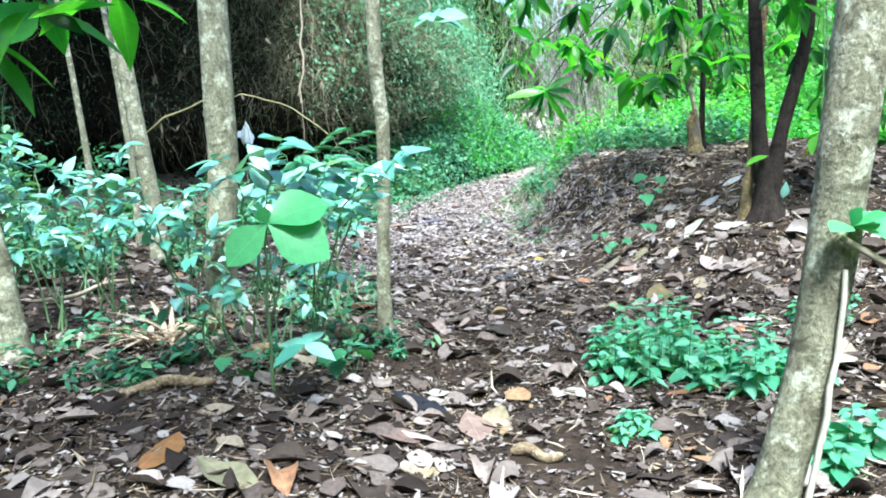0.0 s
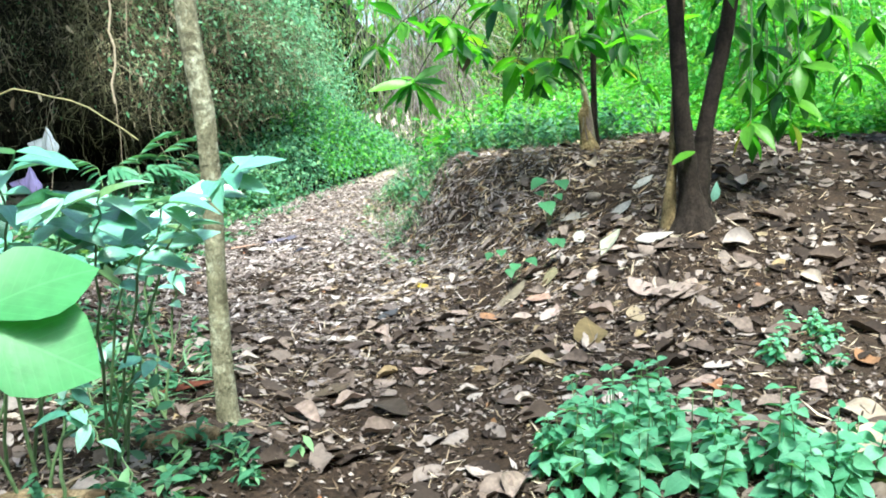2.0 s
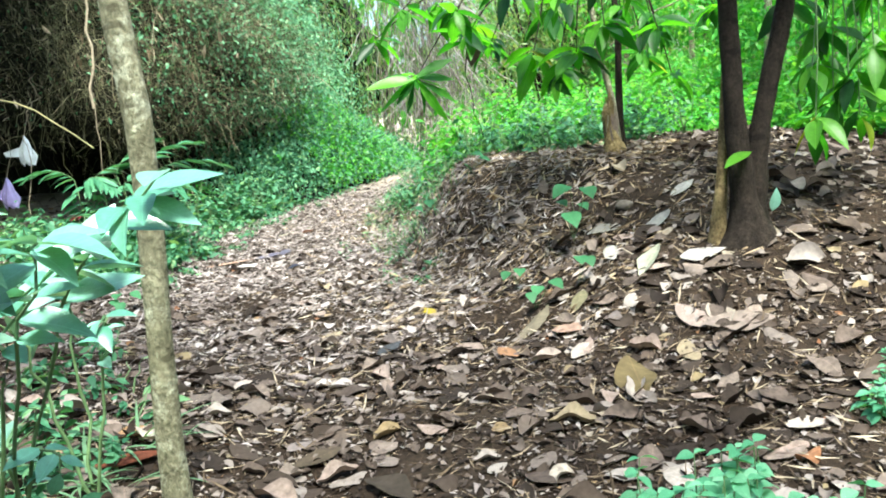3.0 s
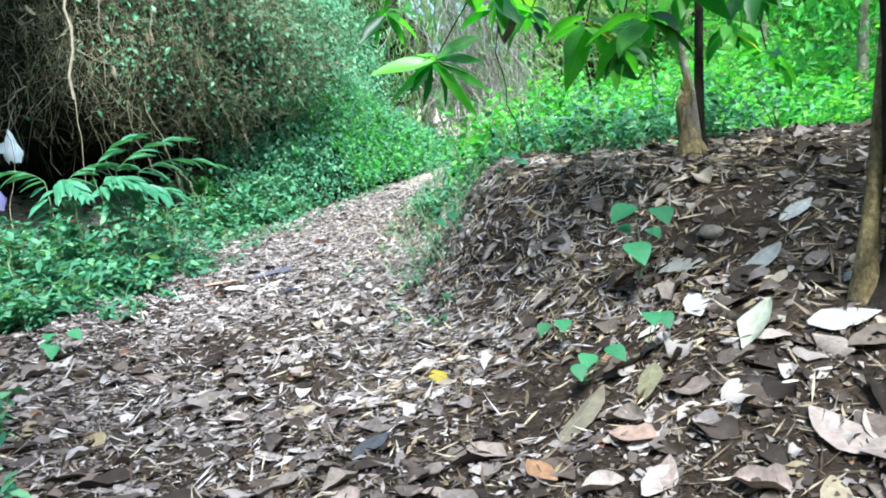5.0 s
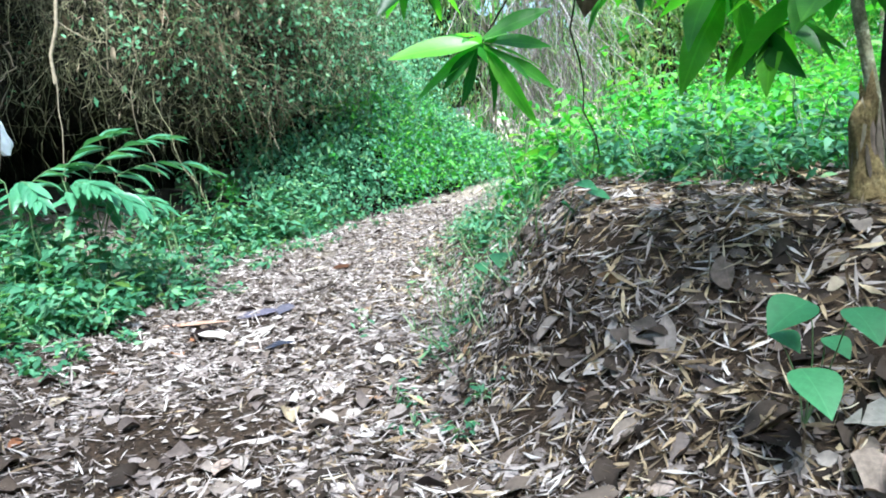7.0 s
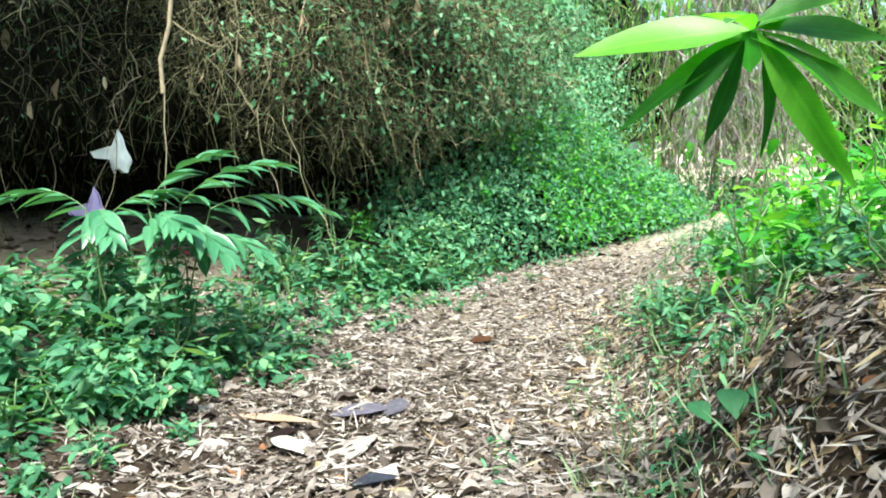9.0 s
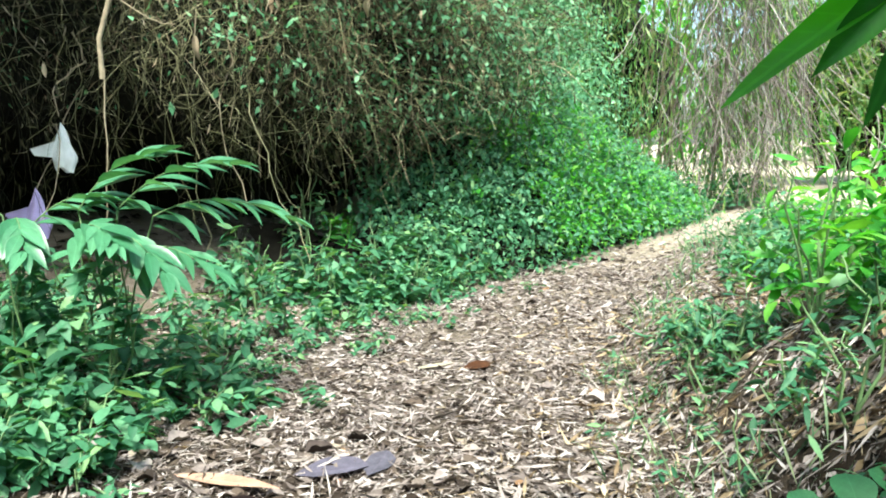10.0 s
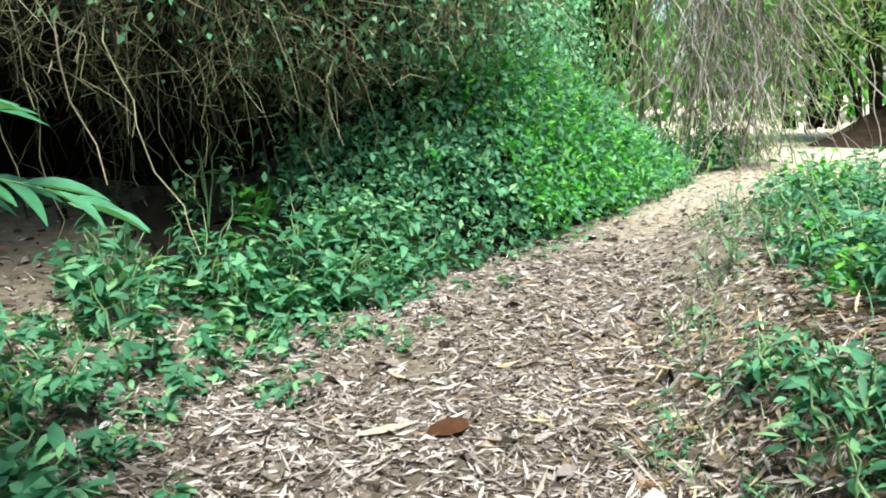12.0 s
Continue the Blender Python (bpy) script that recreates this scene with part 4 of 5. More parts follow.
for i in range(46):
    leaf_piece(thicket, HUNG[i % 10], pos[i] - T0 + np.array([0.1, -0.45, 0]), rng.normal(0, 0.3, 3) + np.array([0.1, 0, -1.0]), rng.normal(0, 0.5, 3) + np.array([0, -1, 0]), rng.uniform(0.12, 0.28), "dead_leaf")
# creepers that climb over the thicket's end towards the path
n = 56000
pos, out = face_points(n, 0.2, 7.0, 0.45, 0.82, 0.28, 0.6)
pos[:, 1] -= 0.15
keep = rng.uniform(0, 1, n) < smooth01((pos[:, 0] + 0.25 * pos[:, 2] + 2.1) / 1.9) * np.maximum(smooth01((pos[:, 2] - 0.9) / 0.9), smooth01((pos[:, 0] + 1.2) / 0.8))
pos = pos[keep]
n = len(pos)
ln = rng.uniform(0.04, 0.13, n)
tagged(part("creeper_leaves", leaves("creeper_leaves", MAT_CREEPER, pos - T0, rng.normal(0, 0.7, (n, 3)) + np.array([0.3, -0.4, -0.5]), rng.normal(0, 0.5, (n, 3)) + np.array([0.4, -0.5, 1.0]), ln, ln * 0.5, rows=1), thicket), kind="stuff")

# leafy tops arch over, added above the view to shade the thicket's face
n = 27000
s = np.where(rng.uniform(0, 1, n) < 0.85, rng.uniform(0.1, 0.50, n), rng.uniform(0.5, 0.86, n))
p, out = along(s, FACE)
reach = rng.uniform(-1.5, 3.2, n) - 2.2 * smooth01((s - 0.44) / 0.07)
z = 6.2 + 0.9 * np.cos(reach * 0.7) + rng.normal(0, 0.5, n) + 0.4 * np.sin(s * 50)
pos = np.concatenate([p + out * reach[:, None], z[:, None]], 1)
ln = rng.uniform(0.2, 0.42, n)
tagged(part("crown", leaves("crown", MAT_BAMBOO, pos - T0, rng.normal(0, 0.7, (n, 3)) + np.array([0.2, -0.4, -0.5]), rng.normal(0, 0.5, (n, 3)) + np.array([0, 0, 1.0]), ln, ln * 0.3, rows=1), thicket), kind="stuff")

# bamboo that hangs over the path's far bend
bamboo = thing("bamboo_clump", (3.4, 24.9, gz(3.4, 24.9)), "drooping bamboo with pale dry stems and green leaves", "bamboo")
B0 = np.array(bamboo.matrix_basis.translation)
for i in range(16):
    x, y = rng.uniform(-1.6, 1.6), rng.uniform(-0.2, 1.4)
    stem_part(bamboo, bend((x, y, -0.1), (x + rng.normal(0.3, 0.6), y + rng.normal(-0.8, 0.5), rng.uniform(5, 8)), 10, (0, 0.3, 0), 0.02), 0.035, 0.012, MAT_TWIG, "culm", 7)
n = 800
top = np.stack([rng.normal(0.9, 0.75, n), rng.normal(-1.1, 0.6, n), rng.uniform(1.6, 6.0, n)], -1)
q = np.linspace(0, 1, 9)[None, :, None]
P = top[:, None] + np.stack([rng.normal(0.2, 0.7, n), rng.normal(-0.2, 0.4, n), -rng.uniform(0.8, 2.4, n)], -1)[:, None] * q + np.cumsum(rng.normal(0, 0.035, (n, 9, 3)), 1)
P[..., 2] = np.maximum(P[..., 2], 0.08)
tagged(part("dry_fringe", tubes("dry_fringe", MAT_STRAW_PATH, P, np.full((n, 9), 0.007) * rng.uniform(0.5, 1.4, (n, 1)), 3), bamboo), kind="stuff")
n = 12000
pos = np.stack([rng.uniform(-3.4, 2.0, n), rng.normal(-0.8, 0.6, n), rng.uniform(0.35, 6.5, n)], -1)
pos[:, 1] -= 0.12 * pos[:, 0]
ln = rng.uniform(0.12, 0.3, n)
part("leaves", leaves("leaves", MAT_BAMBOO, pos, rng.normal(0, 0.45, (n, 3)) + np.array([0, -0.2, -1.0]), rng.normal(0, 1, (n, 3)), ln, ln * 0.14, rows=1), bamboo)

for x, y in ((2.6, 23.9), (3.3, 23.6), (3.9, 23.5), (4.5, 23.7), (3.0, 24.5), (4.9, 24.6)):
    bush((x, y, gz(x, y)), (0.5, 0.5, rng.uniform(0.6, 1.2)), 320, 0.13, MAT_LEAF, "green bush at the path's far bend", group="bushes at the far bend")

# green bank between the thicket and the path
FOOT = np.array([(-1.6, 15.6), (-0.4, 16.5), (0.85, 17.7), (1.95, 19.6), (2.9, 21.6), (3.6, 23.2)])
bank = thing("creeper_bank", (0.6, 18.4, gz(0.6, 18.4)), "steep bank overgrown with bright green creepers", "bank")
K0 = np.array(bank.matrix_basis.translation)


def bank_at(s, u):
    p, out = along(s, FOOT)
    rise = np.interp(s, [0, 0.2, 0.42, 0.6, 0.78, 1.0], [0.5, 0.9, 2.2, 2.2, 1.35, 0.6])
    lump = 0.34 * np.sin(s * 43 + u * 7) + 0.3 * np.sin(s * 19 - u * 11)
    q = p - out * (1.5 * u + lump * u)[:, None]
    return np.concatenate([q, (ground_z(p[:, 0], p[:, 1]) - 0.02 + rise * u ** 0.8 * (1 + 0.5 * lump))[:, None]], 1)


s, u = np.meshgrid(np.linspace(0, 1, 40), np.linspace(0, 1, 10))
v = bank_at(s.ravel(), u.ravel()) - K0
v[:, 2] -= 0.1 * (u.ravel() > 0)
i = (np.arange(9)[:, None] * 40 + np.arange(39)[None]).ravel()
# near-black backing, not earth colour: shade between the leaves made a sheet
part("soil", mesh_from("soil", v, np.stack([i, i + 1, i + 41, i + 40], -1), MAT_SHADE), bank)
n = 42000
pos = bank_at(0.12 + 0.88 * rng.uniform(0, 1, n) ** 0.75, rng.uniform(0, 1, n) ** 0.85) - K0 + rng.normal(0, 0.17, (n, 3)) + np.array([0.05, -0.05, 0.08])
ln = rng.uniform(0.04, 0.12, n)
part("foliage", leaves("foliage", MAT_LEAF, pos, rng.normal(0, 0.8, (n, 3)) + np.array([0.4, -0.4, -0.2]), rng.normal(0, 0.4, (n, 3)) + np.array([0.3, -0.4, 1.0]), ln, ln * 0.5, rows=1), bank)
n = 13000
pos = bank_at(rng.uniform(0.35, 1, n), rng.uniform(0, 0.8, n)) - K0 + rng.normal(0, 0.1, (n, 3)) + np.array([0.1, -0.1, 0.16])
ln = rng.uniform(0.04, 0.11, n)
part("young_foliage", leaves("young_foliage", MAT_LEAF_LIME, pos, rng.normal(0, 0.8, (n, 3)) + np.array([0.4, -0.4, 0.1]), rng.normal(0, 0.4, (n, 3)) + np.array([0.2, -0.3, 1.0]), ln, ln * 0.5, rows=1), bank)

for i in range(52):
    s, u = rng.uniform(0.03, 0.98, 1), rng.uniform(0.0, 0.9, 1)
    x, y, z = (float(c) for c in bank_at(s, u)[0])
    bush((x, y, z - 0.05), (0.3, 0.3, rng.uniform(0.4, 1.15)), 110, 0.13, MAT_LEAF_LIME if i % 4 == 0 else MAT_CREEPER if i % 2 else MAT_LEAF, "leafy weed sprouting from the overgrown bank", name="weed", group="weeds on the bank", category="weed", stems=3)

# ---- undergrowth on the path's left side ----
EDGE_X, EDGE_Y = [-1.75, -1.5, -1.35, -1.15, -0.85, -0.1, 0.75], [9.0, 11.3, 12.6, 13.6, 14.8, 16.0, 17.4]
for i in range(52):
    y = rng.uniform(11.0, 17.0)
    back = abs(rng.normal(0, 1.1)) if i % 3 else rng.uniform(0, 0.5)
    x = float(np.interp(y, EDGE_Y, EDGE_X)) - 0.25 - back
    if x < -4.2 or y > 15.9 + (x + 3) * 0.4 and x < -1.5 or (y < 12.3 and x > -1.7):
        continue
    if -3.2 < x < -1.25 and 12.9 < y < 14.6 and i % 5:
        continue
    s = rng.uniform(0.2, 0.46)
    bush((x, y, gz(x, y)), (s, s, rng.uniform(0.12, 0.6)), int(260 * s), 0.12, MAT_LEAF, "low leafy green plant at the path edge", name="ground_plant", group="undergrowth at the path's edge", category="plant", stems=3)
for i in range(26):
    x, y = rng.uniform(-5.5, -1.6), rng.uniform(6.8, 12.0)
    s = rng.uniform(0.22, 0.4)
    bush((x, y, gz(x, y)), (s, s, rng.uniform(0.15, 0.45)), 170, 0.085, MAT_LEAF, "small green plant on dead leaves in shade", name="ground_plant", group="plants on the shaded forest floor", category="plant", stems=3)
for x, y, h in ((-1.75, 12.6, 0.85), (-2.1, 12.4, 0.95), (-2.5, 12.7, 0.95), (-1.9, 11.7, 0.42), (-2.5, 11.6, 0.6), (-3.0, 12.2, 0.85), (-1.6, 12.0, 0.3), (-3.3, 13.0, 0.6), (-2.9, 11.1, 0.45), (-2.2, 10.8, 0.3)):
    bush((x, y, gz(x, y)), (0.42, 0.42, h * 1.15), 230, 0.14, MAT_LEAF, "dark green leafy clump under pale fronds", name="ground_plant", group="plants below the fronds", category="plant")
for x, y, h in ((-1.3, 13.15, 0.34), (-1.5, 13.5, 0.4), (-1.55, 12.95, 0.42), (-1.2, 12.6, 0.26), (-1.75, 13.2, 0.4), (-1.15, 13.0, 0.2)):
    bush((x, y, gz(x, y)), (0.22, 0.22, h), 55, 0.12, MAT_LEAF, "sparse green plant at the path edge", name="ground_plant", group="sparse plants at the path's edge", category="plant", stems=3)
for i in range(70):
    y = rng.uniform(10.5, 17.2)
    x = float(np.interp(y, EDGE_Y, EDGE_X)) + rng.normal(0.05, 0.28)
    bush((x, y, gz(x, y)), (0.1, 0.1, rng.uniform(0.06, 0.2)), 16, 0.085, MAT_LEAF, "tiny green sprig at the path edge", name="sprig", group="sprigs at the path's edge", category="sprig", stems=1)
for i in range(24):
    y = rng.uniform(8.5, 16)
    x = 1.2 + max(0, y - 13.5) * 0.3 + rng.normal(0.1, 0.25)
    bush((x, y, gz(x, y)), (0.1, 0.1, rng.uniform(0.08, 0.3)), 18, 0.075, MAT_LEAF, "tiny green sprig at the mound foot", name="sprig", group="sprigs at the mound's foot", category="sprig", stems=1, ratio=0.3)
for x, y, h in ((-1.75, 12.3, 0.4), (-1.95, 11.9, 0.45), (-2.1, 13.4, 0.4), (-2.5, 13.6, 0.45), (-1.65, 13.9, 0.4), (-2.0, 14.2, 0.5), (-2.9, 13.7, 0.4), (-1.6, 11.6, 0.22), (-2.3, 11.1, 0.35), (-2.6, 14.3, 0.5), (-1.3, 14.4, 0.4), (-3.3, 14.3, 0.5), (-1.55, 12.75, 0.3)):
    bush((x, y, gz(x, y)), (0.36, 0.36, h), 130, 0.11, MAT_LEAF, "dark green plant over the shaded soil", name="ground_plant", group="plants below the fronds", category="plant", stems=3)
for x, y, h in ((-1.0, 16.1, 0.9), (-1.5, 15.6, 0.8), (-1.9, 15.2, 0.85), (-1.2, 15.3, 0.6), (-0.6, 15.9, 0.6), (-2.3, 15.6, 0.7)):
    bush((x, y, gz(x, y)), (0.35, 0.35, h), 130, 0.15, MAT_LEAF, "upright green plant with broad leaves before the thicket", name="ground_plant", group="plants before the thicket", category="plant")


def frond_plant(base, fronds, label):
    x, y = base
    o = np.array([x, y, gz(x, y)])
    t = thing("frond_plant", tuple(o), label, "plant")
    for mid, end in fronds:
        mid, end = np.array(mid) - o, np.array(end) - o
        foot = np.array([rng.normal(0, 0.08), rng.normal(0, 0.08), -0.03])
        stem_part(t, bend(foot, mid, 8, (0, 0, 0.05), 0.006), 0.008, 0.005, MAT_STEM)
        d = end - mid
        path = bend(mid, end, 12, (0, 0, 0.10))
        stalk = stem_part(t, path, 0.005, 0.002, MAT_STEM, "frond_stalk", 5)
        side = unit(np.cross(d, np.array([0, 0, 1.0])))
        for k in range(12):
            sgn = 1 if k % 2 else -1
            way = side * sgn * 0.42 + unit(d) * 1.0 + np.array([0, 0, -0.22])
            leaf_piece(stalk, FROND[k % 3], path[k], way, np.array([0, 0, 1.0]) + side * -0.3 * sgn, (0.34 - 0.008 * k) * rng.uniform(0.85, 1.1))
        leaf_piece(stalk, FROND[0], path[-1], d + np.array([0, 0, -0.15]), (0, 0, 1), 0.2)
        for k in range(3):
            leaf_piece(t, FROND_BROAD, mid * (0.95 - 0.12 * k), rng.normal(0, 0.7, 3) * np.array([1, 1, 0.2]) + np.array([0, -0.4, -0.2]), (0, -0.3, 1), rng.uniform(0.2, 0.3))
    return t


frond_plant((-1.75, 12.75), [((-1.75, 12.8, 1.12), (-1.02, 12.75, 1.36)), ((-1.5, 12.75, 1.08), (-0.74, 12.8, 1.06)), ((-1.85, 12.7, 1.0), (-1.25, 12.35, 0.82)), ((-2.0, 12.8, 1.12), (-1.55, 12.9, 1.42)), ((-1.9, 12.6, 0.95), (-1.5, 12.3, 0.98)), ((-1.7, 12.7, 0.85), (-1.1, 12.6, 0.78))],
            "arching plant with pale green feathery fronds")
frond_plant((-2.4, 12.7), [((-2.35, 12.7, 1.05), (-2.0, 12.3, 0.95)), ((-2.5, 12.8, 1.1), (-2.9, 12.6, 1.18)), ((-2.3, 12.8, 1.05), (-1.8, 12.9, 1.15))], "pale green feathery plant before the dark hollow")

# ---- right of the path ----
for i in range(13):
    y = rng.uniform(11.0, 17.5)
    x = 1.48 + max(0, y - 13.5) * 0.30 + abs(rng.normal(0, 0.4))
    s = rng.uniform(0.2, 0.36)
    bush((x, y, gz(x, y)), (s, s, rng.uniform(0.25, 0.55)), 40, 0.10, MAT_LEAF, "wispy green weeds on the mound edge", name="weed", group="weeds along the mound", ratio=0.22, category="weed", stems=3)
for i in range(34):
    y = rng.uniform(13.6, 18.5)
    x = 1.85 + max(0, y - 13) * 0.29 + abs(rng.normal(0, 0.7))
    s = rng.uniform(0.3, 0.5)
    bush((x, y, gz(x, y)), (s, s, rng.uniform(0.3, 0.65)), 120, 0.10, MAT_LEAF if i % 5 else MAT_LEAF_LIME, "bright green leafy weeds beside the path", name="weed", group="weeds beside the path", category="weed", stems=3)
for i in range(9):
    x, y = rng.uniform(2.2, 3.3), rng.uniform(10.6, 12.2)
    bush((x, y, gz(x, y)), (0.28, 0.28, rng.uniform(0.3, 0.6)), 80, 0.10, MAT_LEAF, "thin green weeds on the mound crest", name="weed", group="weeds on the mound crest", category="weed", stems=3)

for x, y, h in ((2.6, 10.7, 0.6), (3.0, 11.0, 0.8), (2.3, 11.1, 0.55), (3.6, 10.6, 0.75), (4.1, 11.0, 0.7), (3.3, 10.35, 0.5), (4.6, 10.5, 0.7), (2.9, 10.3, 0.4), (3.9, 10.3, 0.5)):
    bush((x, y, gz(x, y)), (0.4, 0.4, h), 230, 0.085, MAT_LEAF, "dark green brush behind the mound crest", group="brush behind the crest")

for i in range(15):
    y = rng.uniform(11.8, 13.9)
    x = 1.58 + abs(rng.normal(0, 0.35))
    bush((x, y, gz(x, y)), (0.22, 0.22, rng.uniform(0.2, 0.4)), 50, 0.09, MAT_LEAF, "thin blue-green weeds in straw beside the path", name="weed", group="weeds in the straw", category="weed", stems=3, ratio=0.35)

for x, y, h in ((2.05, 12.4, 0.95), (2.4, 12.9, 1.1), (2.4, 12.1, 1.0), (2.8, 12.6, 1.2), (2.6, 11.6, 0.9)):
    bush((x, y, gz(x, y)), (0.38, 0.38, h), 150, 0.12, MAT_LEAF_LIME, "airy yellow-green bush on the mound", group="airy bushes on the mound", stems=5)

# taller bushes that close the view past the mound
for i in range(18):
    y = 13.3 + i * 0.3
    x = 1.5 + (y - 10.57) * 0.60 + abs(rng.normal(0, 0.35))
    s = rng.uniform(0.45, 0.7)
    bush((x, y, gz(x, y)), (s, s, rng.uniform(1.2, 2.0)), 330, 0.13, MAT_LEAF_LIME, "tall bright green bush beside the path", group="bushes past the mound")

# shaded bushes and saplings on the left side
for x, y, sz in ((-4.6, 8.6, 1.2), (-5.6, 9.8, 1.8), (-4.2, 10.4, 1.0), (-6.6, 11.5, 2.2), (-5.2, 12.0, 1.4), (-7.6, 12.6, 2.0), (-3.9, 7.4, 0.8), (-6.0, 8.2, 1.5), (-3.6, 11.6, 0.9)):
    bush((x, y, gz(x, y)), (0.55, 0.55, sz), 260, 0.15, MAT_LEAF, "shaded green bush before the thicket", group="bushes in the shade")
for x, y in ((-5.0, 10.9), (-6.3, 10.2), (-3.9, 9.7)):
    tree((x, y, gz(x, y) - 0.04), [(0, 0, 0), (0.05, 0, 1.0), (0.02, 0, 2.2), (-0.1, 0, 4.5)], (0.06, 0.045, 0.04, 0.025), MAT_BARK, "thin pale sapling trunk in the shade", ((-0.1, 0, 4.2), (1.1, 1.1, 1.3)), 4, MAT_LEAF, 0.2, 500, group="saplings in the shade")

# undergrowth and trees beyond the mound
for i in range(70):
    x, y = rng.uniform(3.0, 15), rng.uniform(11.3, 20)
    if x < 3.2 + (y - 11) * 0.5 and y > 12.5:
        x += 3.5
    if x < 7 and y < 12 and i % 2:
        y += 1.2
    s = rng.uniform(0.6, 1.2)
    bush((x, y, gz(x, y)), (s, s, rng.uniform(0.7, 1.3) + 0.12 * (y - 11)), 800, 0.13, MAT_LEAF_LIME, "bright green leafy bush beyond the mound", group="undergrowth beyond the mound")
for i in range(10):
    x, y = rng.uniform(5.5, 10), rng.uniform(6.5, 11)
    s = rng.uniform(0.5, 0.8)
    bush((x, y, gz(x, y)), (s, s, rng.uniform(0.5, 1.1)), 500, 0.13, MAT_LEAF_LIME, "bright green leafy bush beside the mound", group="undergrowth beside the mound")
for i in range(22):
    x, y = rng.uniform(5, 20), rng.uniform(14, 27)
    if x < 7 + (y - 18) * 0.9 and y > 18:
        x += 6
    hgt = rng.uniform(3.5, 6)
    tree((x, y, gz(x, y)), [(0, 0, 0), (0.05, 0, 1.5), (0.1, 0, 3), (0.2, 0.1, hgt)], (0.11, 0.08, 0.07, 0.04), MAT_BARK, "slim forest tree with bright leafy crown",
         ((0.2, 0, hgt * 0.8), (2.2, 2.2, 2.6)), 5, MAT_LEAF_LIME, 0.2, 2200, group="trees beyond the mound")

# unseen trees around and behind the walk's start, added to block low sky light
for i in range(24):
    a = radians(60 + 240 * (i + rng.uniform(0, 0.8)) / 24)
    r = rng.uniform(7.5, 11)
    x, y = math.sin(a) * r, 4 + math.cos(a) * r
    hgt = rng.uniform(4.5, 7)
    tree((x, y, gz(x, y) - 0.05), [(0, 0, 0), (0.03, 0, 1.2), (0.1, 0, 3), (0.15, 0.1, hgt)], (0.15, 0.11, 0.09, 0.05), MAT_BARK, "unseen forest tree added to block low sky light",
         ((0.1, 0, hgt * 0.62), (2.0, 2.0, 3.0)), 5, MAT_LEAF, 0.3, 2600, group="forest around the walk")

# earth bank and bamboo beyond the sunny clearing
for x, y, w, hgt in ((10.7, 28.6, 3.5, 1.15),):
    t = thing("earth_mound", (x, y, gz(x, y)), "bare grey-brown earth mound under bamboo", "mound")
    k, m = 28, 12
    a, r = np.meshgrid(np.linspace(0, 2 * np.pi, k, endpoint=False), np.linspace(0, 1, m))
    z = hgt * (1 - smooth01(r)) * (1 + 0.12 * np.sin(a * 3) + 0.08 * np.sin(a * 7 + r * 5)) - 0.12
    v = np.stack([np.cos(a) * r * w, np.sin(a) * r * w * 0.7, z], -1).reshape(-1, 3)
    j = np.arange(m - 1)[:, None] * k
    c = np.arange(k)[None]
    f = np.stack([j + c, j + (c + 1) % k, j + k + (c + 1) % k, j + k + c], -1).reshape(-1, 4)
    part("earth", mesh_from("earth", v, f, MAT_GROUND), t)
for x, y in ((10.0, 29.4), (11.8, 28.6), (9.0, 31.5), (14, 30)):
    t = thing("bamboo_clump", (x, y, gz(x, y) + 0.3), "dark bamboo clump at the clearing edge", "bamboo", "bamboo beyond the clearing")
    for i in range(14):
        a = rng.uniform(0, 6.283)
        b = np.array([math.cos(a), math.sin(a), 0]) * 0.6
        stem_part(t, bend(b, b * rng.uniform(2, 5) + np.array([0, 0, rng.uniform(5, 8)]), 8, (0, 0, 0.6), 0.03), 0.05, 0.02, MAT_BARK_DARK, "culm", 6)
    part("leaves", crown_leaves((0, 0, 3.2), (3.0, 2.6, 2.6), 8000, 0.3, MAT_BAMBOO, 1, 0.2), t)


def far_woods():
    n = 26000
    a = rng.uniform(-3.14159, 3.14159, n)
    r = rng.uniform(38, 52, n) + 4 * np.sin(a * 9)
    tall = 11 + 2.5 * np.sin(a * 13) + 1.8 * np.sin(a * 29)
    z = rng.uniform(0, 1, n) ** 0.8 * tall
    pos = np.stack([np.sin(a) * r, 10 + np.cos(a) * r, z], -1)
    ln = rng.uniform(0.6, 1.5, n)
    me = leaves("far_woods", MAT_LEAF_LIME, pos, rng.normal(0, 1, (n, 3)) + np.array([0, 0, -0.4]), rng.normal(0, 0.7, (n, 3)) + np.array([0, 0, 1.0]), ln, ln * 0.5, rows=1)
    return tagged(new("far_woods", me), "sunlit green woods in the distance", "woods", kind="stuff")


far_woods()

# ---- small things ----
def heart_plant(x, y, spots, label):
    o = np.array([x, y, gz(x, y)])
    t = thing("seedling", tuple(o), label, "seedling")
    for px, py, pz, size in spots:
        p = np.array([px, py, pz]) - o
        stem_part(t, bend((0, 0, -0.02), p, 5, (0.02, 0, 0.03)), 0.003, 0.002, MAT_STEM, "stem", 5)
        leaf_piece(t, HEART, p, rng.normal(0, 0.5, 3) * np.array([1, 1, 0.2]) + np.array([0.1, -0.6, -0.15]), (0, -0.25, 1), size)
    return t


heart_plant(2.3, 8.25, [(2.27, 8.16, 0.72, 0.19), (2.38, 8.12, 0.70, 0.17), (2.22, 8.12, 0.52, 0.20), (2.2, 8.25, 0.6, 0.12), (2.4, 8.3, 0.55, 0.12)], "small seedling with heart-shaped leaves on the mound")
heart_plant(1.77, 8.2, [(1.78, 8.1, 0.14, 0.12), (1.7, 8.15, 0.12, 0.1)], "tiny green seedling in dead leaves")
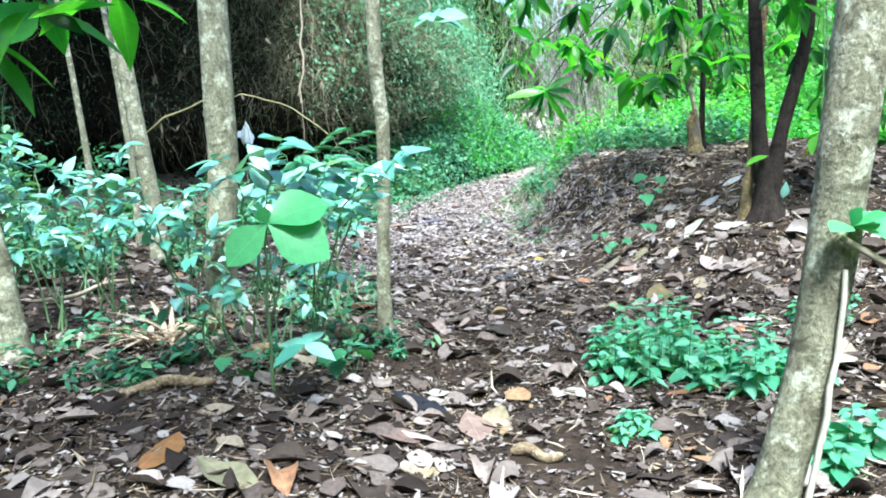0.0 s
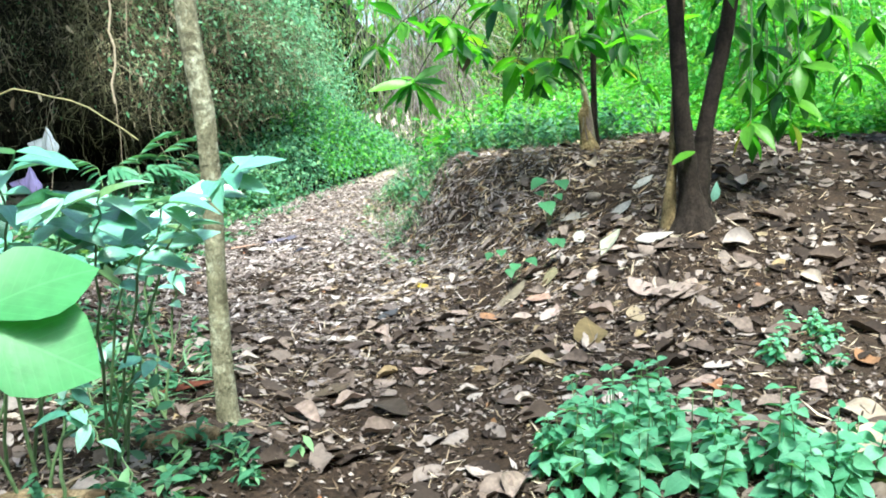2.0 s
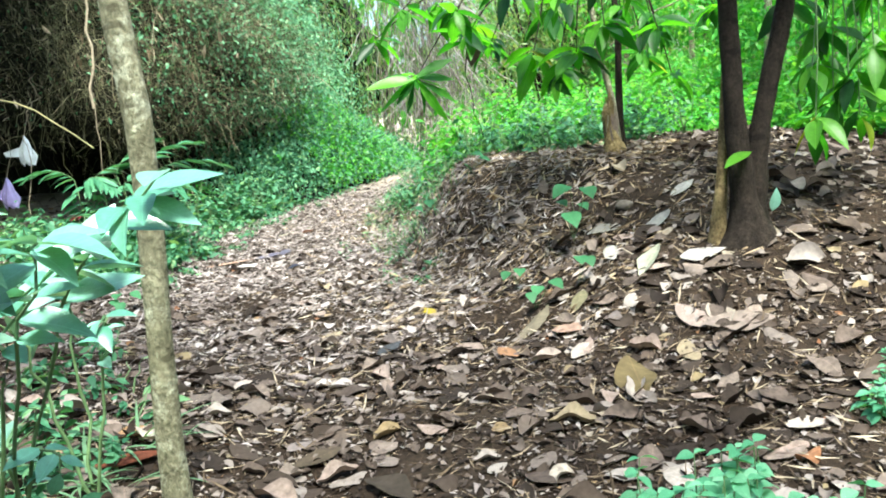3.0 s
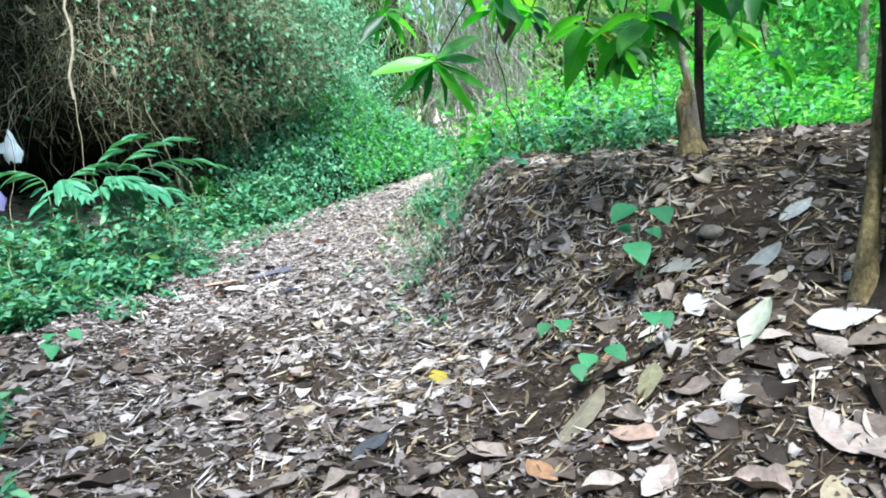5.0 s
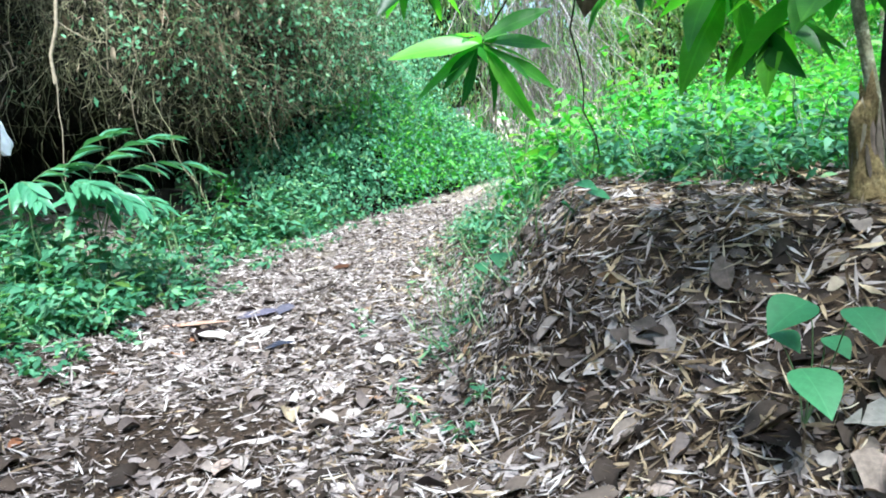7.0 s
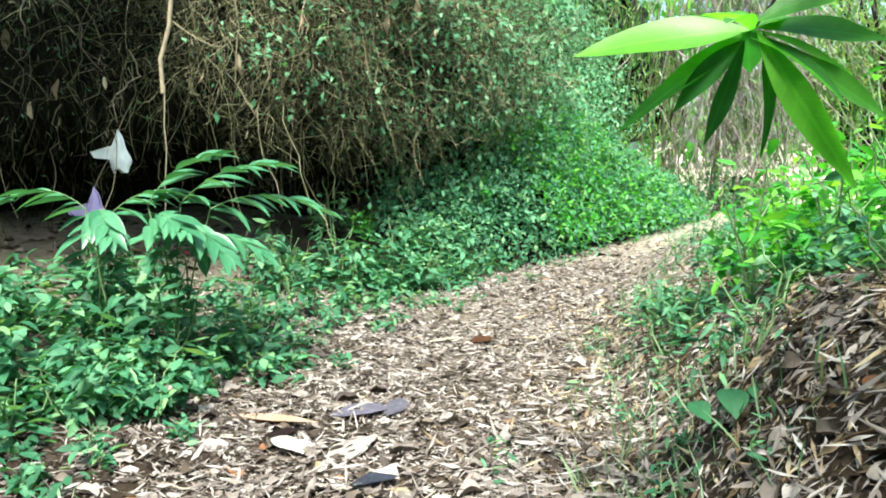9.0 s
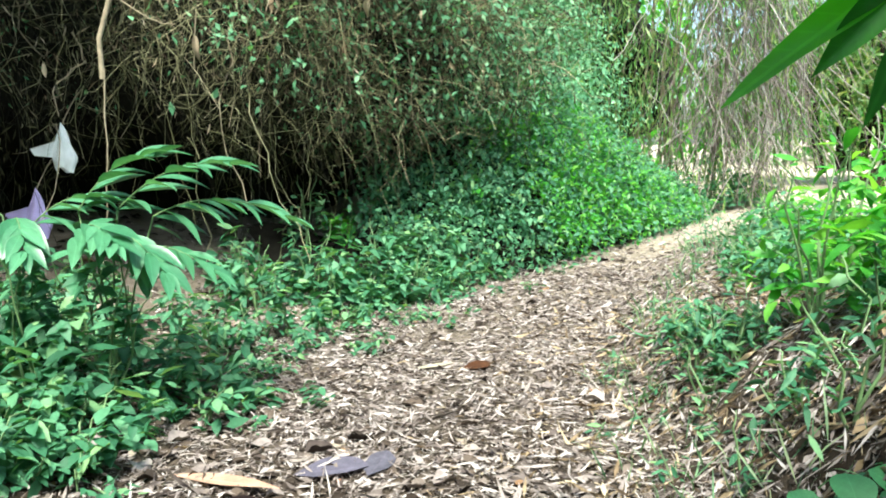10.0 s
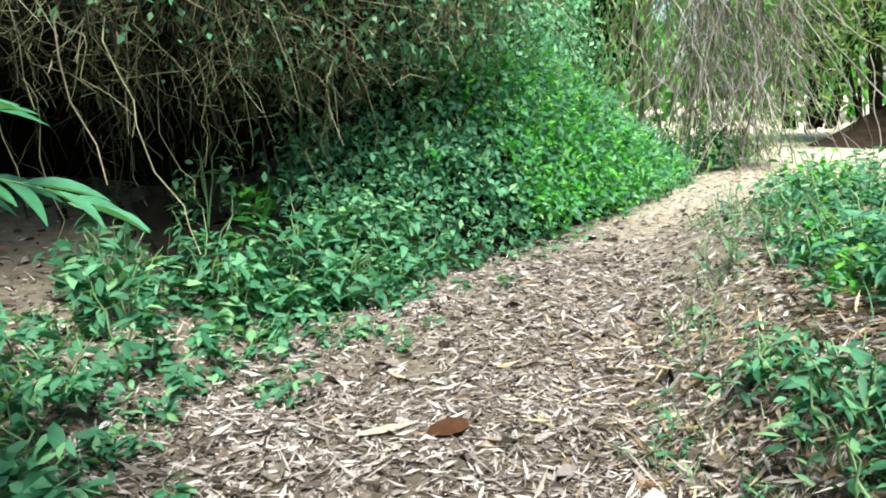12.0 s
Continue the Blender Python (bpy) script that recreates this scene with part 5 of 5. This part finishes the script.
heart_plant(1.72, 7.6, [(1.75, 7.55, 0.12, 0.12), (1.82, 7.5, 0.16, 0.13), (1.66, 7.5, 0.1, 0.1)], "tiny green seedling in dead leaves")
heart_plant(2.05, 7.6, [(2.05, 7.5, 0.3, 0.12), (2.12, 7.55, 0.28, 0.12)], "tiny green seedling in dead leaves")
heart_plant(-1.5, 9.7, [(-1.52, 9.65, 0.14, 0.11), (-1.42, 9.7, 0.13, 0.12), (-1.48, 9.55, 0.08, 0.12), (-1.56, 9.6, 0.1, 0.1)], "seedling with four round green leaves by the path")
heart_plant(1.62, 10.9, [(1.6, 10.8, 0.46, 0.15), (1.68, 10.85, 0.45, 0.15), (1.45, 10.8, 0.4, 0.12)], "green seedling on the mound slope")
heart_plant(1.9, 10.1, [(1.95, 10.0, 0.95, 0.15), (2.02, 10.0, 0.9, 0.14), (1.9, 10.1, 0.85, 0.13)], "broad-leaved seedling on the mound crest")
heart_plant(-0.6, 4.35, [(-0.55, 4.3, 0.2, 0.16), (-0.68, 4.3, 0.17, 0.15), (-0.8, 4.3, 0.15, 0.15), (-0.6, 4.2, 0.22, 0.14)], "low green seedling near the sapling")
heart_plant(-1.25, 4.2, [(-1.2, 4.1, 0.2, 0.15), (-1.32, 4.1, 0.14, 0.14), (-1.3, 4.2, 0.25, 0.13)], "low green seedling near the sapling")


def bag(loc, size, color, label, name):
    """A crumpled plastic bag that hangs from a knot."""
    mat = plain_material(name, color, 0.35, 0.15, 6.0)
    k, m = 18, 12
    a, h = np.meshgrid(np.linspace(0, 2 * np.pi, k, endpoint=False), np.linspace(0, 1, m))
    r = 0.36 * (h ** 0.8) * (1 - 0.35 * smooth01((h - 0.7) / 0.3)) * (1 + 0.28 * np.sin(a * 4 + h * 3) + 0.15 * np.sin(a * 7 - h * 6))
    v = np.stack([np.cos(a) * r, np.sin(a) * r * 0.45, -h * 1.1 + 0.08 * np.sin(a * 3)], -1).reshape(-1, 3) * size
    j = np.arange(m - 1)[:, None] * k
    c = np.arange(k)[None]
    f = np.stack([j + c, j + (c + 1) % k, j + k + (c + 1) % k, j + k + c], -1).reshape(-1, 4)
    t = thing("plastic_bag", loc, label, "bag")
    part("sack", mesh_from("sack", v, f, mat), t)
    stem_part(t, bend((0, 0, -0.02), (0.05, 0.3, 0.35), 5, (0, 0, 0.03)), 0.006, 0.006, MAT_TWIG, "snagged_twig", 5)
    part("handle", mesh_from("handle", np.array([(-0.05, 0, -0.35), (-0.85, -0.05, -0.55), (-0.8, 0.02, -0.72), (-0.12, 0, -0.80), (-0.4, 0.08, -0.62)]) * size, np.array([(0, 1, 4), (1, 2, 4), (2, 3, 4), (3, 0, 4)]), mat), t)
    return t


bag((-3.7, 15.2, 1.76), 0.38, (0.78, 0.80, 0.84), "torn white plastic bag caught in the thicket", "white_plastic")
bag((-4.1, 15.3, 1.16), 0.40, (0.42, 0.34, 0.66), "crumpled violet plastic bag below the thicket", "violet_plastic")

hang = thing("hanging_vine", (-2.35, 13.7, 4.8), "pale dry vine stem hanging before the thicket", "vine")
stem_part(hang, bend((0.25, 0.1, 0.6), (0.06, -0.05, -2.82), 14, (0.06, 0, 0), 0.02), 0.014, 0.018, MAT_TWIG, "stem", 8)
stem_part(hang, bend((0.08, -0.05, -2.75), (-0.02, -0.05, -3.9), 8, (0.02, 0, 0), 0.01), 0.006, 0.004, MAT_TWIG, "tendril")
stem_part(hang, bend((0.12, 0, -2.2), (0.55, 0.1, -2.45), 6, (0, 0, -0.05), 0.01), 0.006, 0.004, MAT_TWIG, "side_stem")
hang2 = thing("hanging_vine", (-2.2, 15.0, 4.8), "thin dry vine hanging before the thicket", "vine")
stem_part(hang2, bend((0, 0, 0.5), (-0.1, 0.1, -2.6), 12, (0.1, 0, 0), 0.03), 0.009, 0.006, MAT_TWIG, "stem", 6)
arch = thing("hanging_vine", (-2.0, 7.5, gz(-2.0, 7.5)), "arching yellow-brown dry vine", "vine")
stem_part(arch, bend((-2.0, 2.0, 1.3), (0.9, 0.5, 1.4), 18, (0.2, 0, 0.55), 0.015), 0.010, 0.005, plain_material("yellow_vine", (0.34, 0.29, 0.13), 0.7), "stem", 6)

for x, y, size, ang, label, color, ratio in ((-0.27, 11.98, 0.36, 10, "large dark violet-grey fallen leaf on the path", (0.20, 0.18, 0.25), 0.62), (-0.05, 12.05, 0.24, 80, "dark grey curled fallen leaf on the path", (0.13, 0.12, 0.16), 0.6),
                                              (-0.16, 11.5, 0.36, 60, "pale grey-brown fallen leaf on the path", (0.62, 0.54, 0.50), 0.6), (-0.5, 11.45, 0.30, 150, "pale pinkish fallen leaf on the path", (0.80, 0.74, 0.70), 0.5),
                                              (-0.73, 11.8, 0.66, -20, "long orange-brown bamboo sheath on the path", (0.62, 0.38, 0.28), 0.17), (-0.6, 11.6, 0.2, 30, "blackened curled leaf on the path", (0.022, 0.012, 0.012), 0.6),
                                              (0.05, 11.1, 0.24, 20, "dark blue-grey fallen leaf on the path", (0.05, 0.055, 0.085), 0.5), (0.27, 13.8, 0.22, 40, "rust-brown curled leaf on the path", (0.11, 0.045, 0.022), 0.7),
                                              (-0.02, 13.75, 0.26, 15, "pale yellow dry leaf on the path", (0.56, 0.50, 0.38), 0.3), (1.05, 8.2, 0.2, 100, "yellow fallen leaf on the soil", (0.48, 0.36, 0.04), 0.5),
                                              (2.46, 7.25, 0.36, 35, "large pale greenish fallen leaf on the mound", (0.52, 0.52, 0.40), 0.42), (1.94, 7.3, 0.28, 50, "large olive fallen leaf on the mound", (0.34, 0.30, 0.18), 0.42), (2.73, 7.7, 0.34, 10, "long grey fallen leaf on the mound", (0.40, 0.38, 0.36), 0.36),
                                              (2.38, 7.7, 0.18, 70, "crumpled white fallen leaf on the mound", (0.72, 0.66, 0.58), 0.6), (3.12, 7.95, 0.24, 15, "whitish fallen leaf on the mound", (0.62, 0.58, 0.54), 0.45), (1.59, 7.25, 0.46, 40, "long grey-olive strip of bark on the soil", (0.30, 0.25, 0.18), 0.28),
                                              (1.71, 6.95, 0.20, 140, "pinkish fallen leaf on the soil", (0.50, 0.33, 0.26), 0.6), (1.3, 6.9, 0.2, 110, "orange-brown fallen leaf on the soil", (0.50, 0.27, 0.15), 0.5), (2.35, 6.5, 0.3, 100, "large pinkish-grey fallen leaf on the mound", (0.48, 0.37, 0.33), 0.5),
                                              (0.63, 7.45, 0.24, 40, "dark grey fallen leaf on the path", (0.10, 0.10, 0.11), 0.5), (2.35, 7.65, 0.2, 80, "crumpled whitish fallen leaf on the mound", (0.75, 0.68, 0.62), 0.6), (2.48, 8.05, 0.28, 150, "grey-white fallen leaf on the mound", (0.50, 0.46, 0.42), 0.5),
                                              (2.06, 8.9, 0.26, 50, "pale pinkish fallen leaf on the mound", (0.46, 0.38, 0.35), 0.4), (2.72, 7.0, 0.3, 165, "large whitish fallen leaf near the dark tree", (0.66, 0.60, 0.56), 0.5), (2.51, 6.3, 0.4, 160, "large pinkish-grey fallen leaf on the litter", (0.42, 0.33, 0.29), 0.5),
                                              (1.8, 6.15, 0.42, 75, "large upright olive-brown fallen leaf", (0.24, 0.18, 0.09), 0.55),
                                              (-0.1, 4.16, 0.14, 20, "small white curled fallen leaf", (0.72, 0.65, 0.56), 0.8), (-0.2, 3.98, 0.34, 170, "large dark wet fallen leaf", (0.035, 0.035, 0.045), 0.6),
                                              (0.08, 3.7, 0.34, 100, "large pinkish-brown fallen leaf", (0.38, 0.26, 0.21), 0.55), (-0.3, 3.45, 0.28, 200, "large pinkish-brown fallen leaf", (0.34, 0.22, 0.18), 0.6), (-1.3, 3.1, 0.32, 80, "orange-brown curled fallen leaf", (0.36, 0.18, 0.07), 0.45),
                                              (-0.98, 2.95, 0.34, 150, "large yellowish-grey fallen leaf", (0.40, 0.36, 0.22), 0.6), (0.08, 5.95, 0.24, 20, "grey-brown curled fallen leaf", (0.16, 0.12, 0.085), 0.6), (0.35, 5.5, 0.27, 130, "dark curled fallen leaf", (0.09, 0.07, 0.055), 0.55),
                                              (1.32, 4.0, 0.30, 5, "rolled rust-brown leaf sheath below the herbs", (0.30, 0.15, 0.08), 0.22), (2.25, 4.2, 0.30, 20, "large tan fallen leaf on the litter", (0.62, 0.52, 0.38), 0.55), (-1.95, 5.3, 0.32, 30, "large tan fallen leaf among seedlings", (0.58, 0.48, 0.34), 0.5), (0.08, 4.3, 0.2, 60, "blackish curled fallen leaf", (0.05, 0.035, 0.03), 0.6), (-0.72, 5.95, 0.32, 10, "rust-red dead leaf beside a trunk", (0.22, 0.07, 0.04), 0.4)):
    b = BLADES[int(rng.integers(len(BLADES)))] * np.array([1, 1, 0.8])
    b[:, 2] *= 0.45 * min(1, ratio / 0.5)
    b[:, 1] *= ratio / np.ptp(b[:, 1])
    me = mesh_from("blade", b, BLADE_FACES, leaf_material("fallen_leaf_tint", [(0.0, tuple(c * 0.42 for c in color)), (1.0, tuple(c * 0.54 for c in color))], 0.08, 0.7, True, 0.8, (1.1, 1.0, 0.8)))
    a = radians(ang)
    t = new("fallen_leaf", me)
    nn = ground_normal(np.array(x), np.array(y))
    way = np.array([math.cos(a), math.sin(a), 0.0])
    way = unit(way - nn * (way @ nn) + nn * 0.08)
    side = unit(np.cross(nn, way))
    up = np.cross(way, side)
    m = Matrix.Identity(4)
    p = np.array([x, y, float(rough_z(x, y)) + 0.032])
    for r in range(3):
        m[r][0], m[r][1], m[r][2], m[r][3] = way[r] * size, side[r] * size, up[r] * size, p[r]
    t.matrix_basis = m
    tagged(t, label, "leaf")


def log(loc, length, radius, turn, label, mat):
    """A crooked, tapering piece of dead wood with a stub and broken ends."""
    k = 14
    q = np.linspace(-0.5, 0.5, k)
    path = np.stack([q * length, 0.10 * length * np.sin(q * 5 + turn), 0.012 * np.sin(q * 9 + turn)], -1)
    me = trunk_mesh(path, radius * np.concatenate([[0.45, 0.9], np.linspace(1.0, 0.7, k - 3), [0.3]]), mat, 10, 0.3, 24)
    ob = new("dead_log", me)
    ob.matrix_basis = pose(*loc, 0, 0, turn)
    mid = path[9]
    stem_part(ob, bend(mid, mid + np.array([0.10, 0.12, 0.03]) * min(1.0, length), 5), radius * 0.4, radius * 0.2, mat, "stub", 6)
    return tagged(ob, label, "log")


scrap = new("plastic_scrap", mesh_from("scrap", BLADES[3] * 0.3, BLADE_FACES, plain_material("red_plastic", (0.32, 0.03, 0.05), 0.4)))
scrap.location = (-3.5, 16.2, gz(-3.5, 16.2) + 0.05)
tagged(scrap, "crumpled dark red plastic scrap below the thicket", "scrap")
MAT_LOG = bark_material("dead_wood", (0.14, 0.09, 0.05), (0.32, 0.24, 0.15), (0.42, 0.34, 0.24), 0.6, 12.0)
log((-0.66, 5.2, float(rough_z(-0.66, 5.2)) + 0.035), 0.36, 0.05, -12, "short tan dead log beside the trunk", MAT_LOG)
log((-1.15, 4.55, float(rough_z(-1.15, 4.55)) + 0.03), 0.6, 0.04, 8, "pale dead branch on the leaves", MAT_LOG)
log((-1.58, 3.95, float(rough_z(-1.58, 3.95)) + 0.03), 0.55, 0.035, 14, "weathered grey dead branch on wet leaves", MAT_LOG)
log((0.36, 3.32, float(rough_z(0.36, 3.32)) + 0.03), 0.26, 0.03, -22, "short curled piece of pale dead wood", MAT_LOG)
log((-3.0, 6.2, float(rough_z(-3.0, 6.2)) + 0.16), 0.9, 0.02, 50, "thin grey dead branch propped on the ground", MAT_TWIG)


def stone(loc, size, label):
    bm = bmesh.new()
    bmesh.ops.create_icosphere(bm, subdivisions=3, radius=1)
    for v in bm.verts:
        v.co *= 1 + 0.22 * noise.noise(v.co * 1.3 + Vector(loc))
        v.co = Vector((v.co.x * size, v.co.y * size * 0.8, v.co.z * size * 0.6))
    me = bpy.data.meshes.new("stone")
    bm.to_mesh(me)
    bm.free()
    me.polygons.foreach_set("use_smooth", [True] * len(me.polygons))
    me.materials.append(plain_material("stone", (0.12, 0.10, 0.085), 0.85, 0.4, 14.0))
    ob = new("stone", me)
    ob.location = loc
    return tagged(ob, label, "stone")


stone((2.72, 8.15, gz(2.72, 8.15) + 0.03), 0.075, "rounded grey-brown stone on the mound")

# ---- litter ----
def thin_out(x, y):
    """Where the soil shows through the litter."""
    bare = np.zeros_like(x)
    for cx, cy, r in ((-0.25, 4.75, 0.55), (1.58, 7.72, 0.55), (0.4, 5.6, 0.4), (0.5, 3.3, 0.45), (0.7, 4.9, 0.3), (2.9, 8.1, 0.35), (-0.22, 9.6, 0.75), (0.25, 8.6, 0.4)):
        bare = np.maximum(bare, np.exp(-(((x - cx) ** 2 + (y - cy) ** 2) / r ** 2) ** 2))
    return bare


def patchy(x, y):
    """Uneven drifts of litter, one to two paces across."""
    a = 0.5 + 0.5 * np.sin(2.1 * x + 1.7 * np.sin(1.6 * y)) * np.sin(1.9 * y + 1.9 * np.sin(1.4 * x + 1.0))
    b = 0.5 + 0.5 * np.sin(6.3 * x + 2.1 * np.sin(4.4 * y)) * np.sin(5.7 * y + 2.3 * np.sin(5.1 * x))
    return 0.55 * a * a + 0.35 * b * b


def scatter(n, x0, x1, y0, y1, flat=0.3, lift=0.012, bare=0.85):
    x, y = rng.uniform(x0, x1, n) + rng.normal(0, 0.6, n), rng.uniform(y0, y1, n) + rng.normal(0, 0.6, n)
    ok = rng.uniform(0, 1, n) > np.maximum(thin_out(x, y) * bare, patchy(x, y) * min(1.0, bare))
    x, y = x[ok], y[ok]
    n = len(x)
    a = rng.uniform(0, 6.283, n)
    nn = ground_normal(x, y)
    way = np.stack([np.cos(a), np.sin(a), rng.normal(0, 0.12, n)], -1)
    way = way - nn * (way * nn).sum(-1, keepdims=True) * 0.9
    return on_ground(x, y, lift) , way, nn + rng.normal(0, flat, (n, 3)), n


def litter(name, mat, label, category, n, box, lo, hi, ratio, rows, flat, power=1.6, lift=0.012, bare=0.85):
    pos, way, up, n = scatter(n, *box, flat, lift, bare)
    ln = lo + (hi - lo) * rng.uniform(0, 1, n) ** power
    if rows == 0:
        me = dead_leaves(name, mat, pos, way, up, ln)
    else:
        pos = pos - unit(way) * (ln * 0.5)[:, None]
        pos[:, 2] = np.maximum(pos[:, 2], rough_z(pos[:, 0], pos[:, 1]) + 0.004)
        me = leaves(name, mat, pos, way, up, ln, ln * rng.uniform(ratio * 0.6, ratio * 1.4, n), rows=rows, droop=rng.normal(0.02, 0.22, n), fold=rng.normal(0.12, 0.32, n), curl=rng.normal(0, 0.09, n))
    return tagged(new(name, me), label, category, kind="stuff")


litter("leaf_litter", MAT_DRY, "layer of dry brown dead leaves on the soil", "leaf litter", 6000, (-5, 6.5, 1.0, 9.5), 0.07, 0.24, 0.52, 0, 0.2, 1.9)
litter("leaf_litter", MAT_DRY, "small dry brown leaves over the soil", "leaf litter", 9000, (-5, 6.5, 1.5, 13), 0.04, 0.12, 0.5, 0, 0.25)
litter("leaf_litter", MAT_DRY, "scattered dry leaves along the path", "leaf litter", 5000, (-6, 7, 9, 19), 0.04, 0.15, 0.45, 0, 0.22)
litter("leaf_litter", MAT_DRY_PALE, "bleached trodden leaves on the path", "leaf litter", 1500, (-1.3, 1.6, 7.0, 12), 0.04, 0.17, 0.45, 0, 0.16, 1.8)
litter("leaf_crumbs", MAT_DRY_PALE, "bleached crumbled leaves on the trodden path", "leaf litter", 17000, (-1.4, 1.6, 7.5, 14), 0.02, 0.10, 0.24, 1, 0.4, bare=0.85)
litter("leaf_crumbs", MAT_DRY_PALE, "bleached crumbled leaves on the path's bend", "leaf litter", 13000, (-1.0, 1.6, 12.0, 18), 0.025, 0.11, 0.2, 1, 0.3)
litter("leaf_crumbs", MAT_DRY_PALE, "bleached leaf pieces among dark litter", "leaf litter", 6000, (-2, 2.4, 2.2, 9), 0.02, 0.08, 0.35, 1, 0.4, bare=0.8)
litter("leaf_crumbs", MAT_DRY, "crumbled dead leaf pieces on the soil", "leaf litter", 42000, (-2.5, 4.5, 2.0, 17), 0.015, 0.06, 0.6, 1, 0.5, bare=0.5)
litter("leaf_crumbs", MAT_DRY, "fine crumbled leaf pieces near the start", "leaf litter", 30000, (-3, 3.5, 1.8, 7.5), 0.01, 0.05, 0.6, 1, 0.5, bare=0.6)
litter("straw_litter", MAT_STRAW, "short broken straw near the start", "straw", 9000, (-3, 3.5, 1.8, 7.5), 0.02, 0.11, 0.09, 1, 0.4, 1.4)
litter("straw_litter", MAT_STRAW, "scattered pale dry bamboo leaves over the path", "straw", 20000, (-2.2, 4.5, 2.0, 10), 0.03, 0.2, 0.06, 1, 0.35, 1.4)
litter("straw_litter", MAT_STRAW_PATH, "dense pale dry bamboo leaves on the trodden path", "straw", 22000, (-1.6, 2.6, 8.5, 17), 0.02, 0.12, 0.14, 1, 0.3, 1.8, 0.015)
litter("straw_litter", MAT_STRAW_PATH, "long thin bamboo straw drifted over the path", "straw", 20000, (-1.6, 2.6, 8.0, 17), 0.05, 0.24, 0.05, 2, 0.3, 1.7, 0.02)
litter("straw_litter", MAT_STRAW_PATH, "bleached straw on the mound slope", "straw", 4000, (1.2, 2.7, 8.6, 13), 0.04, 0.2, 0.1, 1, 0.4, 1.5, 0.03)
litter("straw_litter", MAT_STRAW_MOUND, "dry tan bamboo straw on the mound slope", "straw", 13000, (1.2, 3.4, 7.5, 15), 0.04, 0.22, 0.08, 2, 0.5, 1.5, 0.02)
litter("straw_litter", MAT_STRAW_PATH, "pale dry bamboo leaves on the far path", "straw", 24000, (-3.5, 5.5, 13, 24), 0.03, 0.13, 0.2, 1, 0.3, 1.2, 0.015)

n = 1100
y = rng.uniform(10.0, 18.0, n)
x = 1.15 + np.maximum(0, y - 13.5) * 0.32 + np.abs(rng.normal(0, 0.4, n)) + 0.12 * np.sin(y * 5) - 0.06
ln = 0.05 + 0.2 * rng.uniform(0, 1, n) ** 1.8
tagged(new("grass", leaves("grass", MAT_GRASS, on_ground(x, y, 0.0), np.stack([rng.normal(-0.15, 0.45, n), rng.normal(-0.1, 0.45, n), np.ones(n)], -1), rng.normal(0, 1, (n, 3)), ln, ln * 0.035 + 0.002, rows=2, droop=rng.uniform(0, 0.6, n))),
       "fine yellow-green grass along the mound's foot", "grass", kind="stuff")
for x, y, h in ((-0.95, 5.95, 0.22), (-1.2, 6.25, 0.26), (-0.85, 6.5, 0.2), (-1.55, 6.4, 0.28), (-1.15, 5.6, 0.2), (-1.0, 7.1, 0.25), (-1.5, 7.3, 0.3), (-1.3, 8.1, 0.3), (-1.7, 8.6, 0.3)):
    bush((x, y, gz(x, y)), (0.26, 0.26, h), 60, 0.09, MAT_LEAF, "low blue-green seedlings over dead leaves", name="ground_plant", group="seedlings past the slender trunk", category="plant", stems=2)
GREEN_BLADE = one_leaf("blade", MAT_GRASS, 0.05, 6, 0.5, 0.2, 0.4)
for x, y in ((-0.85, 5.75), (-1.15, 5.95), (-0.75, 6.2), (-1.35, 6.05)):
    clump = thing("grass_tuft", (x, y, gz(x, y)), "loose tuft of thin grey-green grass blades", "grass", "grass tufts past the slender trunk")
    for i in range(22):
        a = rng.uniform(0, 6.283)
        leaf_piece(clump, GREEN_BLADE, (rng.normal(0, 0.07), rng.normal(0, 0.07), -0.01), (math.cos(a), math.sin(a), rng.uniform(0.3, 1.4)), (-math.cos(a), -math.sin(a), 1.0), rng.uniform(0.2, 0.42), "blade")
tuft = thing("dry_grass", (-1.95, 5.0, gz(-1.95, 5.0)), "tuft of bleached dry grass blades", "grass")
BLADE = one_leaf("blade", MAT_HUNG, 0.09, 6, 0.55, 0.2, 0.4)
for i in range(34):
    a = rng.uniform(0, 6.283)
    leaf_piece(tuft, BLADE, (rng.normal(0, 0.08), rng.normal(0, 0.06), -0.01), (math.cos(a), math.sin(a), rng.uniform(0.5, 2.0)), (-math.cos(a), -math.sin(a), 1.0), rng.uniform(0.25, 0.5), "blade")

# the largest fallen leaves nearest the walk, one by one
DEAD = [mesh_from("dead_leaf", b, BLADE_FACES, MAT_DRY_ONE) for b in BLADES]
pos, way, up, n = scatter(340, -1.6, 2.9, 2.8, 8.4, 0.16, 0.025, 1.0)
for i in range(min(n, 300)):
    leaf_piece(ground, DEAD[i % len(DEAD)], pos[i], way[i], up[i], rng.uniform(0.11, 0.22), "dead_leaf")
